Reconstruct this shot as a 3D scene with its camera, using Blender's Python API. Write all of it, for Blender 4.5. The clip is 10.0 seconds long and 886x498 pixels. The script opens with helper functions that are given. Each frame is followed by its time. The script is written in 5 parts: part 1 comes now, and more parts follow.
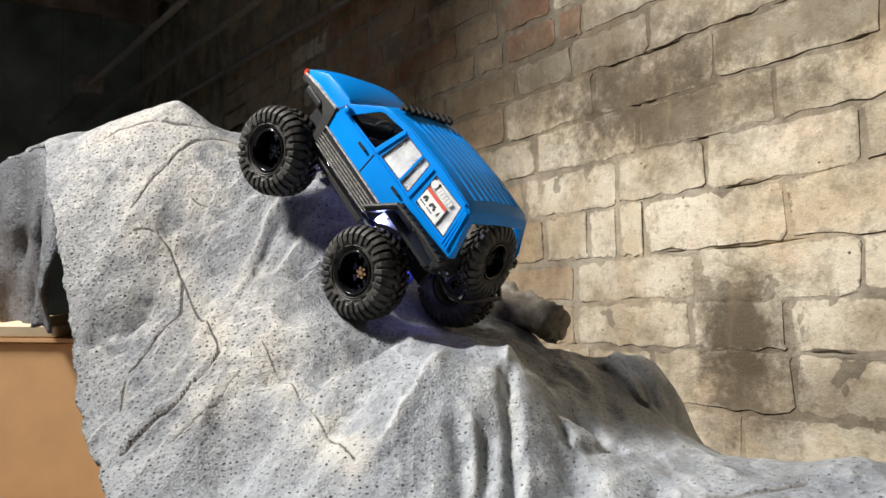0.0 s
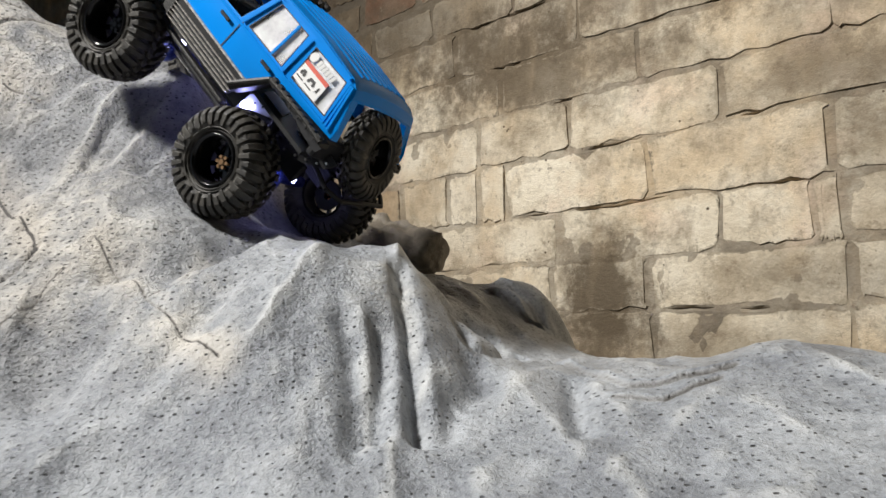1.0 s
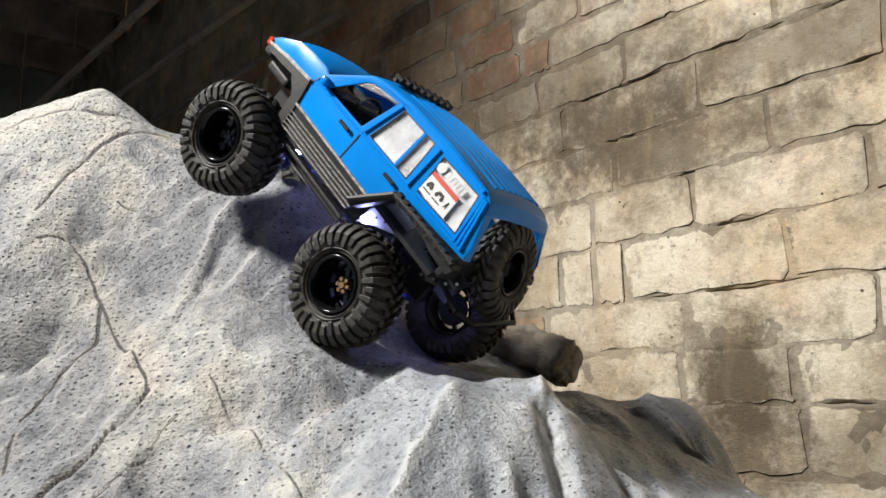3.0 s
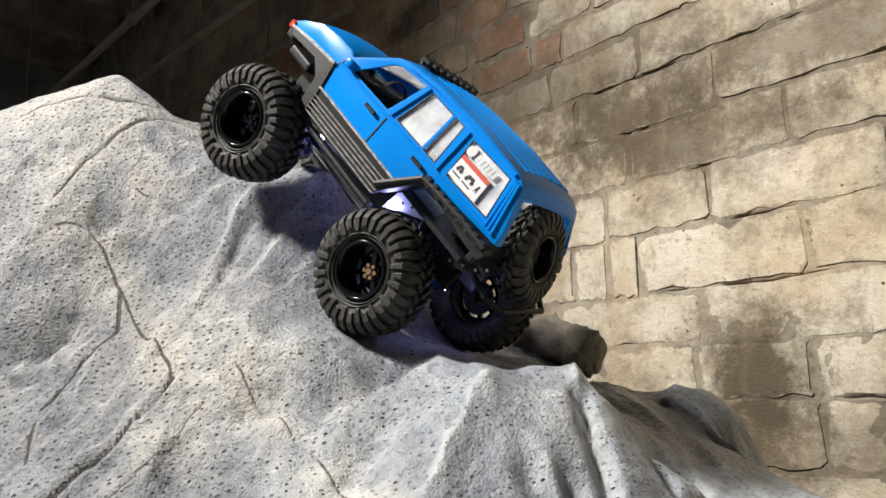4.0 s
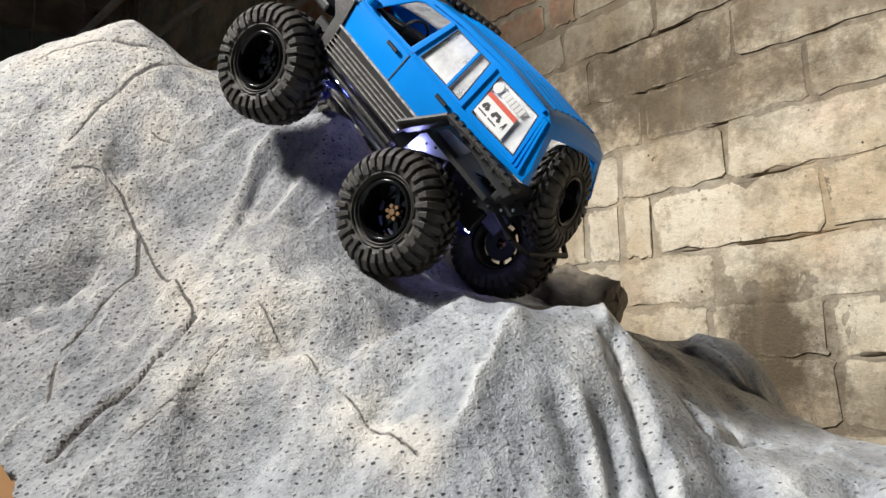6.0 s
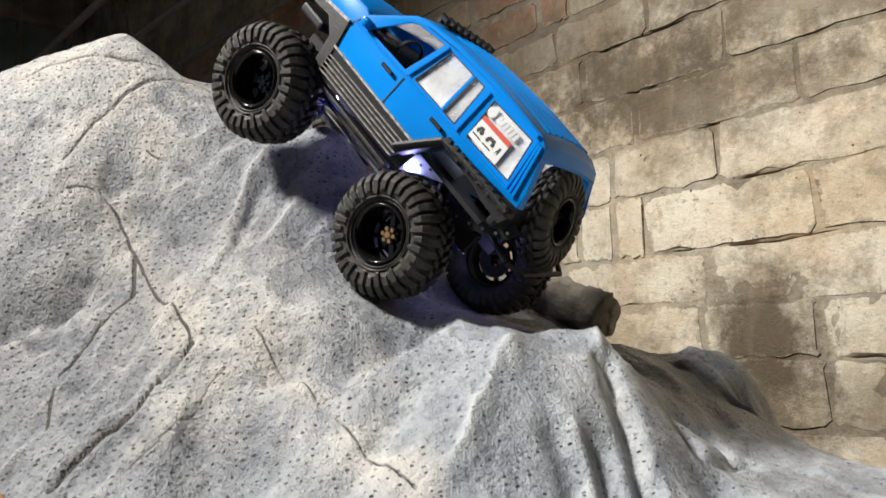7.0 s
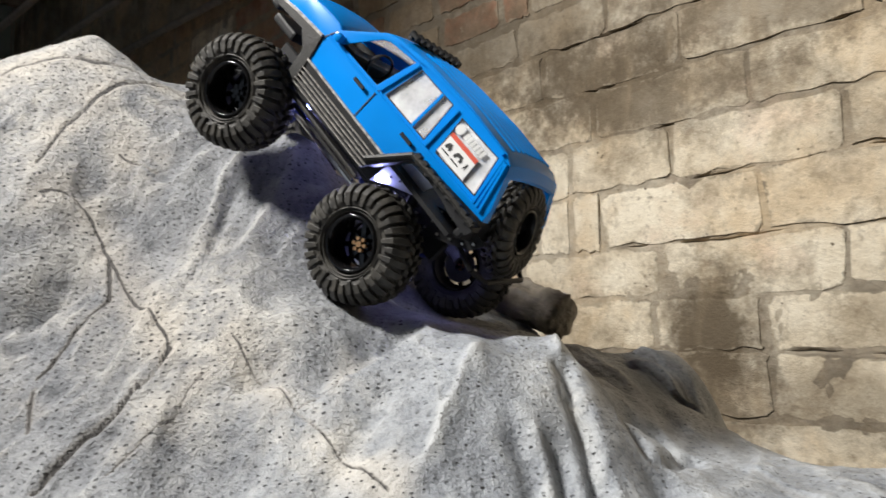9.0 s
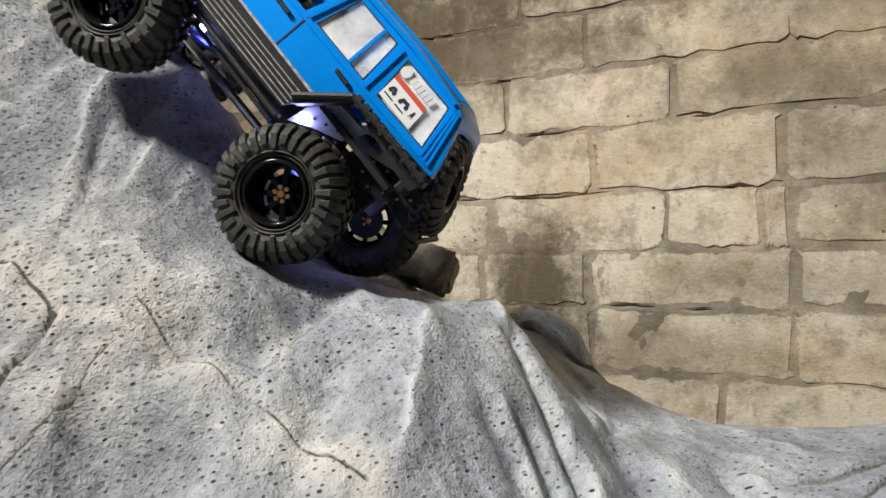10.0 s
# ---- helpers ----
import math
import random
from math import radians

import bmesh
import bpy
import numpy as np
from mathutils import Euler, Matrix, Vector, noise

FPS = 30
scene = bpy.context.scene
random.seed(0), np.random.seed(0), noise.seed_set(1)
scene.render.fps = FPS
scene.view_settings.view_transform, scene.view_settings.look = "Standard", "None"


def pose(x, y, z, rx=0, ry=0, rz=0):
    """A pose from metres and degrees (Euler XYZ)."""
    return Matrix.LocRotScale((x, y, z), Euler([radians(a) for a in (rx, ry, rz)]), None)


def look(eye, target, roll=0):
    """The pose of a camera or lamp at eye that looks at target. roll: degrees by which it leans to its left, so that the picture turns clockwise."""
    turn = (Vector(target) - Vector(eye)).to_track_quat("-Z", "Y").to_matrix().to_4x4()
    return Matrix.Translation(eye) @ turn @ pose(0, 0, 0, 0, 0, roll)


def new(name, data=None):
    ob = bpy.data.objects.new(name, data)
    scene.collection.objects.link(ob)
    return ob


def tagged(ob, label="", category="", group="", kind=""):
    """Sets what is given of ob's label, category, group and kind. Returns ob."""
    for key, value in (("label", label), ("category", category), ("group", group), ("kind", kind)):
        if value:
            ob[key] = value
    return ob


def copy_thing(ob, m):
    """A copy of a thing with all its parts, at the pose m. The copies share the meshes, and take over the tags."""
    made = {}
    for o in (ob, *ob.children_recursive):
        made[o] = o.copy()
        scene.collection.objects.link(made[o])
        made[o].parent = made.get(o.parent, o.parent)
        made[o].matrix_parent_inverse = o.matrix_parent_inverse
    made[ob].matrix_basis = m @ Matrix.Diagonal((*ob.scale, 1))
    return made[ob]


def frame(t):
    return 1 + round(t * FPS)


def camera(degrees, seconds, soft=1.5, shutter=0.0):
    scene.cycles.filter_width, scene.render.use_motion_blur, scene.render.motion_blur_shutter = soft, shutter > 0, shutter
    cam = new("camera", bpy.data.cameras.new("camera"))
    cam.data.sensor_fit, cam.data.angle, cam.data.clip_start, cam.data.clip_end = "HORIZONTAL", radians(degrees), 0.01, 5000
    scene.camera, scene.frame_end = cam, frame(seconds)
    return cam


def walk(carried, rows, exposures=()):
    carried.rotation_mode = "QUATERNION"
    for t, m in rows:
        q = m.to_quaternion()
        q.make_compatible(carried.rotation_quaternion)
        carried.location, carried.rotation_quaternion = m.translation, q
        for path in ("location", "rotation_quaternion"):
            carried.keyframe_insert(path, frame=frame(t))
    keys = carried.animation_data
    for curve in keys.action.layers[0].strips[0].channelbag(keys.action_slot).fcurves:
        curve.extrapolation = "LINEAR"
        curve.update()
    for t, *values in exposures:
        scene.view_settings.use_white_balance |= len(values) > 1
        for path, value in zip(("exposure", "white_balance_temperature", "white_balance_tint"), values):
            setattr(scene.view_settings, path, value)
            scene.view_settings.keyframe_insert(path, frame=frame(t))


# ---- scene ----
cam = camera(59.10, 10.0, shutter=0.3)
PATH = [
    (0, (0.0, 0.0, 1.3), (-1.641, 1.1424, 1.3458), 0.73),
    (0.5, (-0.054, -0.0362, 1.2729), (-1.5608, 1.2765, 1.3524), 1.23),
    (1, (-0.084, 0.0253, 1.2143), (-1.4506, 1.4827, 1.3064), 1.32),
    (1.5, (-0.1277, 0.0547, 1.2222), (-1.5355, 1.4708, 1.3352), 0.85),
    (2, (-0.132, 0.0711, 1.2514), (-1.606, 1.4115, 1.4266), 0.18),
    (2.5, (-0.1375, 0.0524, 1.2665), (-1.6424, 1.3517, 1.4838), 0.46),
    (3, (-0.1459, 0.0449, 1.2603), (-1.6699, 1.3185, 1.4953), 0.51),
    (3.2, (-0.1554, 0.0389, 1.2644), (-1.6826, 1.3086, 1.4998), 0.55),
    (4.5, (-0.1666, 0.0425, 1.2455), (-1.6932, 1.315, 1.4697), 0.46),
    (5, (-0.1695, 0.0506, 1.2416), (-1.6972, 1.3245, 1.4499), 0.57),
    (5.5, (-0.1772, 0.0461, 1.2339), (-1.7145, 1.3109, 1.4268), 0.72),
    (5.7, (-0.1809, 0.0417, 1.2342), (-1.7228, 1.3029, 1.4133), 0.80),
    (6.8, (-0.1791, 0.0345, 1.245), (-1.7077, 1.317, 1.3813), 0.32),
    (7, (-0.1782, 0.0325, 1.2558), (-1.7066, 1.316, 1.3855), 0.35),
    (7.5, (-0.1843, 0.0122, 1.2979), (-1.7064, 1.3038, 1.4203), 0.15),
    (8, (-0.1837, 0.0157, 1.2824), (-1.6989, 1.3161, 1.3983), 0.25),
    (8.5, (-0.1882, 0.0105, 1.292), (-1.6972, 1.3192, 1.3924), 0.52),
    (9, (-0.1643, 0.0112, 1.2711), (-1.6217, 1.3783, 1.3569), 0.73),
    (9.5, (-0.2138, -0.0356, 1.2695), (-1.4049, 1.5708, 1.2993), 2.28),
    (10, (-0.2684, -0.0199, 1.277), (-1.2537, 1.7201, 1.238), 2.76),
]
walk(cam, [(t, look(eye, target, roll)) for t, eye, target, roll in PATH],
     exposures=[(0, 0.05), (0.5, 0.0), (1, -0.14), (1.5, -0.10), (2, -0.05), (2.5, 0.02), (3, 0.02), (5, 0.0), (7, -0.04), (8, -0.06), (9, -0.10), (9.5, -0.20), (10, -0.26)])

# ---- light ----
# cool fill light that enters by the opening added in the south wall
world = bpy.data.worlds.new("doorway_fill")
world.use_nodes = True
scene.world = world
world.node_tree.nodes["Background"].inputs[0].default_value = (0.72, 0.84, 1.0, 1)
world.node_tree.nodes["Background"].inputs[1].default_value = 0.6


def spot(name, m, watts, colour, degrees, blend, size):
    data = bpy.data.lights.new(name, "SPOT")
    data.energy, data.color, data.spot_size, data.spot_blend, data.shadow_soft_size = watts, colour, radians(degrees), blend, size
    ob = new(name, data)
    ob.matrix_world = m
    return ob


# the work lamp hung high beside the rock
spot("work_lamp", look((-0.98, -0.55, 2.46), (-0.36, 0.80, 1.02)), 214, (1.0, 0.972, 0.935), 88, 1.0, 0.125)


# ---- materials ----
def material(name, colour, rough=0.6, metal=0.0, vary=0.15, scale=40.0, bump=0.0, bump_scale=200.0, coat=0.0, spec=0.5):
    m = bpy.data.materials.new(name)
    m.use_nodes = True
    nt = m.node_tree
    b = nt.nodes["Principled BSDF"]
    b.inputs["Roughness"].default_value, b.inputs["Metallic"].default_value = rough, metal
    b.inputs["Coat Weight"].default_value = coat
    b.inputs["Specular IOR Level"].default_value = spec
    co = nt.nodes.new("ShaderNodeTexCoord")
    n = nt.nodes.new("ShaderNodeTexNoise")
    n.inputs["Scale"].default_value, n.inputs["Detail"].default_value = scale, 5
    nt.links.new(co.outputs["Object"], n.inputs["Vector"])
    ramp = nt.nodes.new("ShaderNodeValToRGB")
    ramp.color_ramp.elements[0].position, ramp.color_ramp.elements[1].position = 0.3, 0.7
    ramp.color_ramp.elements[0].color = (*[c * (1 - vary) for c in colour], 1)
    ramp.color_ramp.elements[1].color = (*[min(1, c * (1 + vary)) for c in colour], 1)
    nt.links.new(n.outputs["Fac"], ramp.inputs["Fac"])
    nt.links.new(ramp.outputs["Color"], b.inputs["Base Color"])
    if bump:
        n2 = nt.nodes.new("ShaderNodeTexNoise")
        n2.inputs["Scale"].default_value, n2.inputs["Detail"].default_value = bump_scale, 6
        nt.links.new(co.outputs["Object"], n2.inputs["Vector"])
        bp = nt.nodes.new("ShaderNodeBump")
        bp.inputs["Strength"].default_value, bp.inputs["Distance"].default_value = 0.6, bump
        nt.links.new(n2.outputs["Fac"], bp.inputs["Height"])
        nt.links.new(bp.outputs["Normal"], b.inputs["Normal"])
    return m


def rock_material():
    m = bpy.data.materials.new("painted_rock_skin")
    m.use_nodes = True
    nt = m.node_tree
    N, L = nt.nodes.new, nt.links.new
    b = nt.nodes["Principled BSDF"]
    co = N("ShaderNodeTexCoord")

    def noise_tex(scale, detail, rough=0.5):
        n = N("ShaderNodeTexNoise")
        n.inputs["Scale"].default_value, n.inputs["Detail"].default_value, n.inputs["Roughness"].default_value = scale, detail, rough
        L(co.outputs["Object"], n.inputs["Vector"])
        return n

    def ramp(src, stops):
        r = N("ShaderNodeValToRGB")
        while len(r.color_ramp.elements) < len(stops):
            r.color_ramp.elements.new(0.5)
        for e, (p, c) in zip(r.color_ramp.elements, stops):
            e.position, e.color = p, (*c, 1)
        L(src, r.inputs["Fac"])
        return r

    def mix(kind, fac, a, c):
        x = N("ShaderNodeMix")
        x.data_type, x.blend_type = "RGBA", kind
        for sock, v in ((x.inputs[0], fac), (x.inputs[6], a), (x.inputs[7], c)):
            if hasattr(v, "is_linked"):
                L(v, sock)
            else:
                sock.default_value = v
        return x.outputs[2]

    big = ramp(noise_tex(6, 5, 0.55).outputs["Fac"], [(0.30, (0.225, 0.232, 0.244)), (0.50, (0.300, 0.308, 0.318)), (0.70, (0.385, 0.391, 0.396))])
    chalk = ramp(noise_tex(24, 8, 0.66).outputs["Fac"], [(0.48, (0, 0, 0)), (0.72, (0.50, 0.50, 0.50))])
    grain = ramp(noise_tex(260, 8, 0.75).outputs["Fac"], [(0.34, (0.58, 0.58, 0.59)), (0.58, (1.08, 1.08, 1.08))])
    c0 = mix("MULTIPLY", 1.0, big.outputs["Color"], grain.outputs["Color"])
    fs = N("ShaderNodeAttribute")
    fs.attribute_name = "sheen"
    c1 = mix("MIX", chalk.outputs["Color"], c0, (0.53, 0.532, 0.530, 1))
    # pores: short dark pits in the plane of the skin, missing in patches
    def along(way):
        n = N("ShaderNodeVectorMath")
        n.operation = "DOT_PRODUCT"
        n.inputs[1].default_value = way
        L(co.outputs["Object"], n.inputs[0])
        return n.outputs["Value"]

    flat = N("ShaderNodeCombineXYZ")
    L(along((0.57 * 0.86, 0.82 * 0.86, 0)), flat.inputs[0])
    L(along((-0.50 * 1.1, 0.348 * 1.1, 0.79 * 1.1)), flat.inputs[1])
    vo = N("ShaderNodeTexVoronoi")
    vo.voronoi_dimensions = "2D"
    vo.inputs["Scale"].default_value = 205
    vo.inputs["Randomness"].default_value = 0.85
    L(flat.outputs[0], vo.inputs["Vector"])
    cell = N("ShaderNodeSeparateColor")
    L(vo.outputs["Color"], cell.inputs[0])
    sized = N("ShaderNodeMath")
    sized.operation = "MULTIPLY_ADD"
    sized.inputs[1].default_value = 0.16
    L(cell.outputs[0], sized.inputs[0])
    L(vo.outputs["Distance"], sized.inputs[2])
    jit = N("ShaderNodeMath")
    jit.operation = "MULTIPLY_ADD"
    jit.inputs[1].default_value = 0.22
    L(noise_tex(420, 2).outputs["Fac"], jit.inputs[0])
    L(sized.outputs[0], jit.inputs[2])
    finer = N("ShaderNodeMath")
    finer.operation = "MULTIPLY_ADD"
    finer.inputs[1].default_value = 0.045
    L(fs.outputs["Fac"], finer.inputs[0])
    L(jit.outputs[0], finer.inputs[2])
    pore = ramp(finer.outputs[0], [(0.285, (1, 1, 1)), (0.345, (0, 0, 0))])
    patch = ramp(noise_tex(14, 4, 0.6).outputs["Fac"], [(0.32, (0.12, 0.12, 0.12)), (0.46, (1, 1, 1))])
    pm = mix("MULTIPLY", 1.0, pore.outputs["Color"], patch.outputs["Color"])
    pm = mix("MULTIPLY", 1.0, pm, ramp(cell.outputs[1], [(0.0, (0.25, 0.25, 0.25)), (0.75, (1, 1, 1))]).outputs["Color"])
    # dry-brushed ridges lightened as if lit, hollows coloured dark in place of shade
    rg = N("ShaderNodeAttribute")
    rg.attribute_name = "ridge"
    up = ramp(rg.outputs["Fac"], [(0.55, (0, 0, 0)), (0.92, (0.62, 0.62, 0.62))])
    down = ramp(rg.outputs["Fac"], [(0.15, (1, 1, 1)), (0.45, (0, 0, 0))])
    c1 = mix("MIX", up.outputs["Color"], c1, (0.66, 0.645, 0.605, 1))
    cr = N("ShaderNodeAttribute")
    cr.attribute_name = "cream"
    rub = N("ShaderNodeMath")
    rub.operation = "MULTIPLY"
    L(cr.outputs["Fac"], rub.inputs[0])
    L(ramp(noise_tex(90, 8, 0.72).outputs["Fac"], [(0.36, (0.15, 0.15, 0.15)), (0.60, (1, 1, 1))]).outputs["Color"], rub.inputs[1])
    c1 = mix("MIX", rub.outputs[0], c1, (0.78, 0.735, 0.650, 1))
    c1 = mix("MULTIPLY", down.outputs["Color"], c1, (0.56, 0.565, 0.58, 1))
    tn = N("ShaderNodeAttribute")
    tn.attribute_name = "tan"
    tm = ramp(tn.outputs["Fac"], [(0.05, (0, 0, 0)), (0.85, (0.45, 0.45, 0.45))])
    c1 = mix("MIX", tm.outputs["Color"], c1, (0.74, 0.655, 0.535, 1))
    # face toned down for its weaker light, the paler bluish foot raised further
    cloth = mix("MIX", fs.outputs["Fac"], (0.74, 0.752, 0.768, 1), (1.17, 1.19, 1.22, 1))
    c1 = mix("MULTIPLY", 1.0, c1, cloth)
    c2 = mix("MIX", pm, c1, (0.040, 0.040, 0.043, 1))
    # dark ink along the cracks, and the shadow painted in front of the laps
    at = N("ShaderNodeAttribute")
    at.attribute_name = "crack"
    near = ramp(at.outputs["Fac"], [(0.06, (0, 0, 0)), (0.40, (0.5, 0.5, 0.5))])
    ink = ramp(at.outputs["Fac"], [(0.20, (0, 0, 0)), (0.46, (1, 1, 1))])
    c3 = mix("MIX", near.outputs["Color"], c2, (0.45, 0.41, 0.35, 1))
    c3 = mix("MIX", ink.outputs["Color"], c3, (0.055, 0.050, 0.046, 1))
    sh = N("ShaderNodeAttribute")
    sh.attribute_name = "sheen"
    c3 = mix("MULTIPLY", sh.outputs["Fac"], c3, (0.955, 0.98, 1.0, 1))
    L(c3, b.inputs["Base Color"])
    gl = N("ShaderNodeMapRange")
    gl.inputs["To Min"].default_value, gl.inputs["To Max"].default_value = 0.56, 0.34
    L(sh.outputs["Fac"], gl.inputs["Value"])
    L(gl.outputs["Result"], b.inputs["Roughness"])
    fine = noise_tex(620, 4, 0.65)
    mid = noise_tex(75, 6, 0.68)
    crumple = N("ShaderNodeMath")
    crumple.operation = "MULTIPLY_ADD"
    crumple.inputs[1].default_value = 1.3
    L(noise_tex(30, 5, 0.6).outputs["Fac"], crumple.inputs[0])
    L(mid.outputs["Fac"], crumple.inputs[2])
    h1 = N("ShaderNodeMath")
    h1.operation = "MULTIPLY_ADD"
    h1.inputs[1].default_value = 0.34
    L(fine.outputs["Fac"], h1.inputs[0])
    L(crumple.outputs[0], h1.inputs[2])
    h2 = N("ShaderNodeMath")
    h2.operation = "MULTIPLY_ADD"
    h2.inputs[1].default_value = -3.2
    L(pm, h2.inputs[0])
    L(h1.outputs[0], h2.inputs[2])
    bp = N("ShaderNodeBump")
    bp.inputs["Strength"].default_value, bp.inputs["Distance"].default_value = 1.0, 0.0042
    st = N("ShaderNodeMapRange")
    st.inputs["To Min"].default_value, st.inputs["To Max"].default_value = 1.0, 0.75
    L(sh.outputs["Fac"], st.inputs["Value"])
    L(st.outputs["Result"], bp.inputs["Strength"])
    L(h2.outputs[0], bp.inputs["Height"])
    L(bp.outputs["Normal"], b.inputs["Normal"])
    return m


# damp stains, plus lamp falloff painted at x -1.02: x, z, half width, half height, weight
STAINS_FALLOFF = [
    (-0.700, 1.200, 0.062, 0.080, 1.0), (-0.695, 1.110, 0.070, 0.070, 0.75), (-0.55, 1.125, 0.16, 0.040, 0.45), (-0.82, 1.565, 0.20, 0.060, 0.85), (-0.93, 1.620, 0.14, 0.050, 0.75), (-1.02, 1.700, 0.26, 0.10, 0.6),
    (-0.62, 1.650, 0.26, 0.050, 0.7), (-0.40, 1.490, 0.12, 0.035, 0.6), (-0.33, 1.400, 0.10, 0.050, 0.5), (-0.36, 1.235, 0.14, 0.035, 0.4), (-1.35, 1.70, 0.30, 0.16, 0.45), (-0.30, 1.60, 0.15, 0.05, 0.5),
]


def brick_material(name, tones, soot, per_piece):
    """Old limewash over brick or pointing: flaking tones, grey-brown grime at two sizes, specks, the damp stains and
    painted falloff.
    """
    m = bpy.data.materials.new(name)
    m.use_nodes = True
    nt = m.node_tree
    N, L = nt.nodes.new, nt.links.new
    b = nt.nodes["Principled BSDF"]
    geo, info = N("ShaderNodeNewGeometry"), N("ShaderNodeObjectInfo")

    def noise_tex(scale, detail, rough=0.6, warp=0.0):
        n = N("ShaderNodeTexNoise")
        n.inputs["Scale"].default_value, n.inputs["Detail"].default_value, n.inputs["Roughness"].default_value = scale, detail, rough
        n.inputs["Distortion"].default_value = warp
        L(geo.outputs["Position"], n.inputs["Vector"])
        return n.outputs["Fac"]

    def sum_of(x, k, y):
        n = N("ShaderNodeMath")
        n.operation = "MULTIPLY_ADD"
        n.inputs[1].default_value = k
        L(x, n.inputs[0])
        if isinstance(y, float):
            n.inputs[2].default_value = y
        else:
            L(y, n.inputs[2])
        return n.outputs[0]

    def span(x, lo, hi, top=1.0):
        n = N("ShaderNodeMapRange")
        n.inputs["From Min"].default_value, n.inputs["From Max"].default_value, n.inputs["To Max"].default_value = lo, hi, top
        L(x, n.inputs["Value"])
        return n.outputs["Result"]

    def over(fac, base, colour):
        n = N("ShaderNodeMix")
        n.data_type = "RGBA"
        L(fac, n.inputs[0])
        L(base, n.inputs[6])
        n.inputs[7].default_value = (*colour, 1)
        return n.outputs[2]

    r = N("ShaderNodeValToRGB")
    while len(r.color_ramp.elements) < len(tones):
        r.color_ramp.elements.new(0.5)
    for k, (e, c) in enumerate(zip(r.color_ramp.elements, tones)):
        e.position, e.color = 0.27 + 0.34 * k / max(1, len(tones) - 1), (*c, 1)
    flakes = noise_tex(12, 14, 0.66)
    L(sum_of(info.outputs["Random"], per_piece, sum_of(flakes, 1.0, -per_piece / 2)), r.inputs["Fac"])
    col = r.outputs["Color"]
    # thin grey lime left over in sheets, brown grime at two sizes
    col = over(span(noise_tex(3.1, 10, 0.70), 0.50, 0.66, 0.40), col, (0.66, 0.60, 0.50))
    col = over(span(noise_tex(6.3, 9, 0.62), 0.47, 0.64, 0.55), col, (0.72, 0.535, 0.315))
    col = over(span(noise_tex(8.1, 7, 0.60), 0.56, 0.66, 0.40), col, (0.80, 0.62, 0.48))
    col = over(span(noise_tex(5.2, 12, 0.76), 0.50, 0.68, 0.62 * soot), col, (0.34, 0.265, 0.175))
    col = over(span(noise_tex(19, 12, 0.76), 0.50, 0.66, 0.75 * soot), col, (0.30, 0.235, 0.155))
    col = over(span(noise_tex(56, 9, 0.80), 0.545, 0.66, 0.75 * soot), col, (0.24, 0.18, 0.115))
    wob = noise_tex(11, 12, 0.82)
    for sx, sz, rx, rz, k in STAINS_FALLOFF:
        mp = N("ShaderNodeMapping")
        mp.vector_type = "POINT"
        mp.inputs["Location"].default_value = (-sx / rx, 0, -sz / rz)
        mp.inputs["Scale"].default_value = (1 / rx, 0, 1 / rz)
        L(geo.outputs["Position"], mp.inputs["Vector"])
        ln = N("ShaderNodeVectorMath")
        ln.operation = "LENGTH"
        L(mp.outputs["Vector"], ln.inputs[0])
        col = over(span(sum_of(wob, 4.4, ln.outputs["Value"]), 3.85, 2.75, k * 0.95), col, (0.120, 0.090, 0.055))
    col = over(span(noise_tex(170, 6, 0.80), 0.57, 0.72, 0.60), col, (0.24, 0.18, 0.115))
    pock = N("ShaderNodeTexVoronoi")
    pock.inputs["Scale"].default_value, pock.inputs["Randomness"].default_value = 55, 1.0
    L(geo.outputs["Position"], pock.inputs["Vector"])
    holes = span(sum_of(noise_tex(9, 4, 0.6), 0.75, pock.outputs["Distance"]), 0.395, 0.345)
    col = over(holes, col, (0.15, 0.11, 0.07))
    streak = N("ShaderNodeMapping")
    streak.inputs["Scale"].default_value = (30, 30, 7)
    L(geo.outputs["Position"], streak.inputs["Vector"])
    runs = N("ShaderNodeTexNoise")
    runs.inputs["Scale"].default_value, runs.inputs["Detail"].default_value = 1.0, 6
    L(streak.outputs["Vector"], runs.inputs["Vector"])
    col = over(span(runs.outputs["Fac"], 0.56, 0.76, 0.4 * soot), col, (0.40, 0.31, 0.20))
    margin = N("ShaderNodeAttribute")
    margin.attribute_name = "smear"
    col = over(span(sum_of(noise_tex(27, 10, 0.72), 6.0, margin.outputs["Fac"]), 3.82, 4.20, 0.75), col, (0.37, 0.312, 0.225))
    col = over(span(sum_of(noise_tex(41, 10, 0.8), 6.0, margin.outputs["Fac"]), 4.18, 4.55, 0.85), col, (0.17, 0.140, 0.10))
    L(col, b.inputs["Base Color"])
    b.inputs["Roughness"].default_value = 0.86
    bp = N("ShaderNodeBump")
    bp.inputs["Strength"].default_value, bp.inputs["Distance"].default_value = 0.9, 0.0034
    L(sum_of(holes, -0.5, sum_of(noise_tex(190, 6, 0.75), 0.75, flakes)), bp.inputs["Height"])
    L(bp.outputs["Normal"], b.inputs["Normal"])
    return m


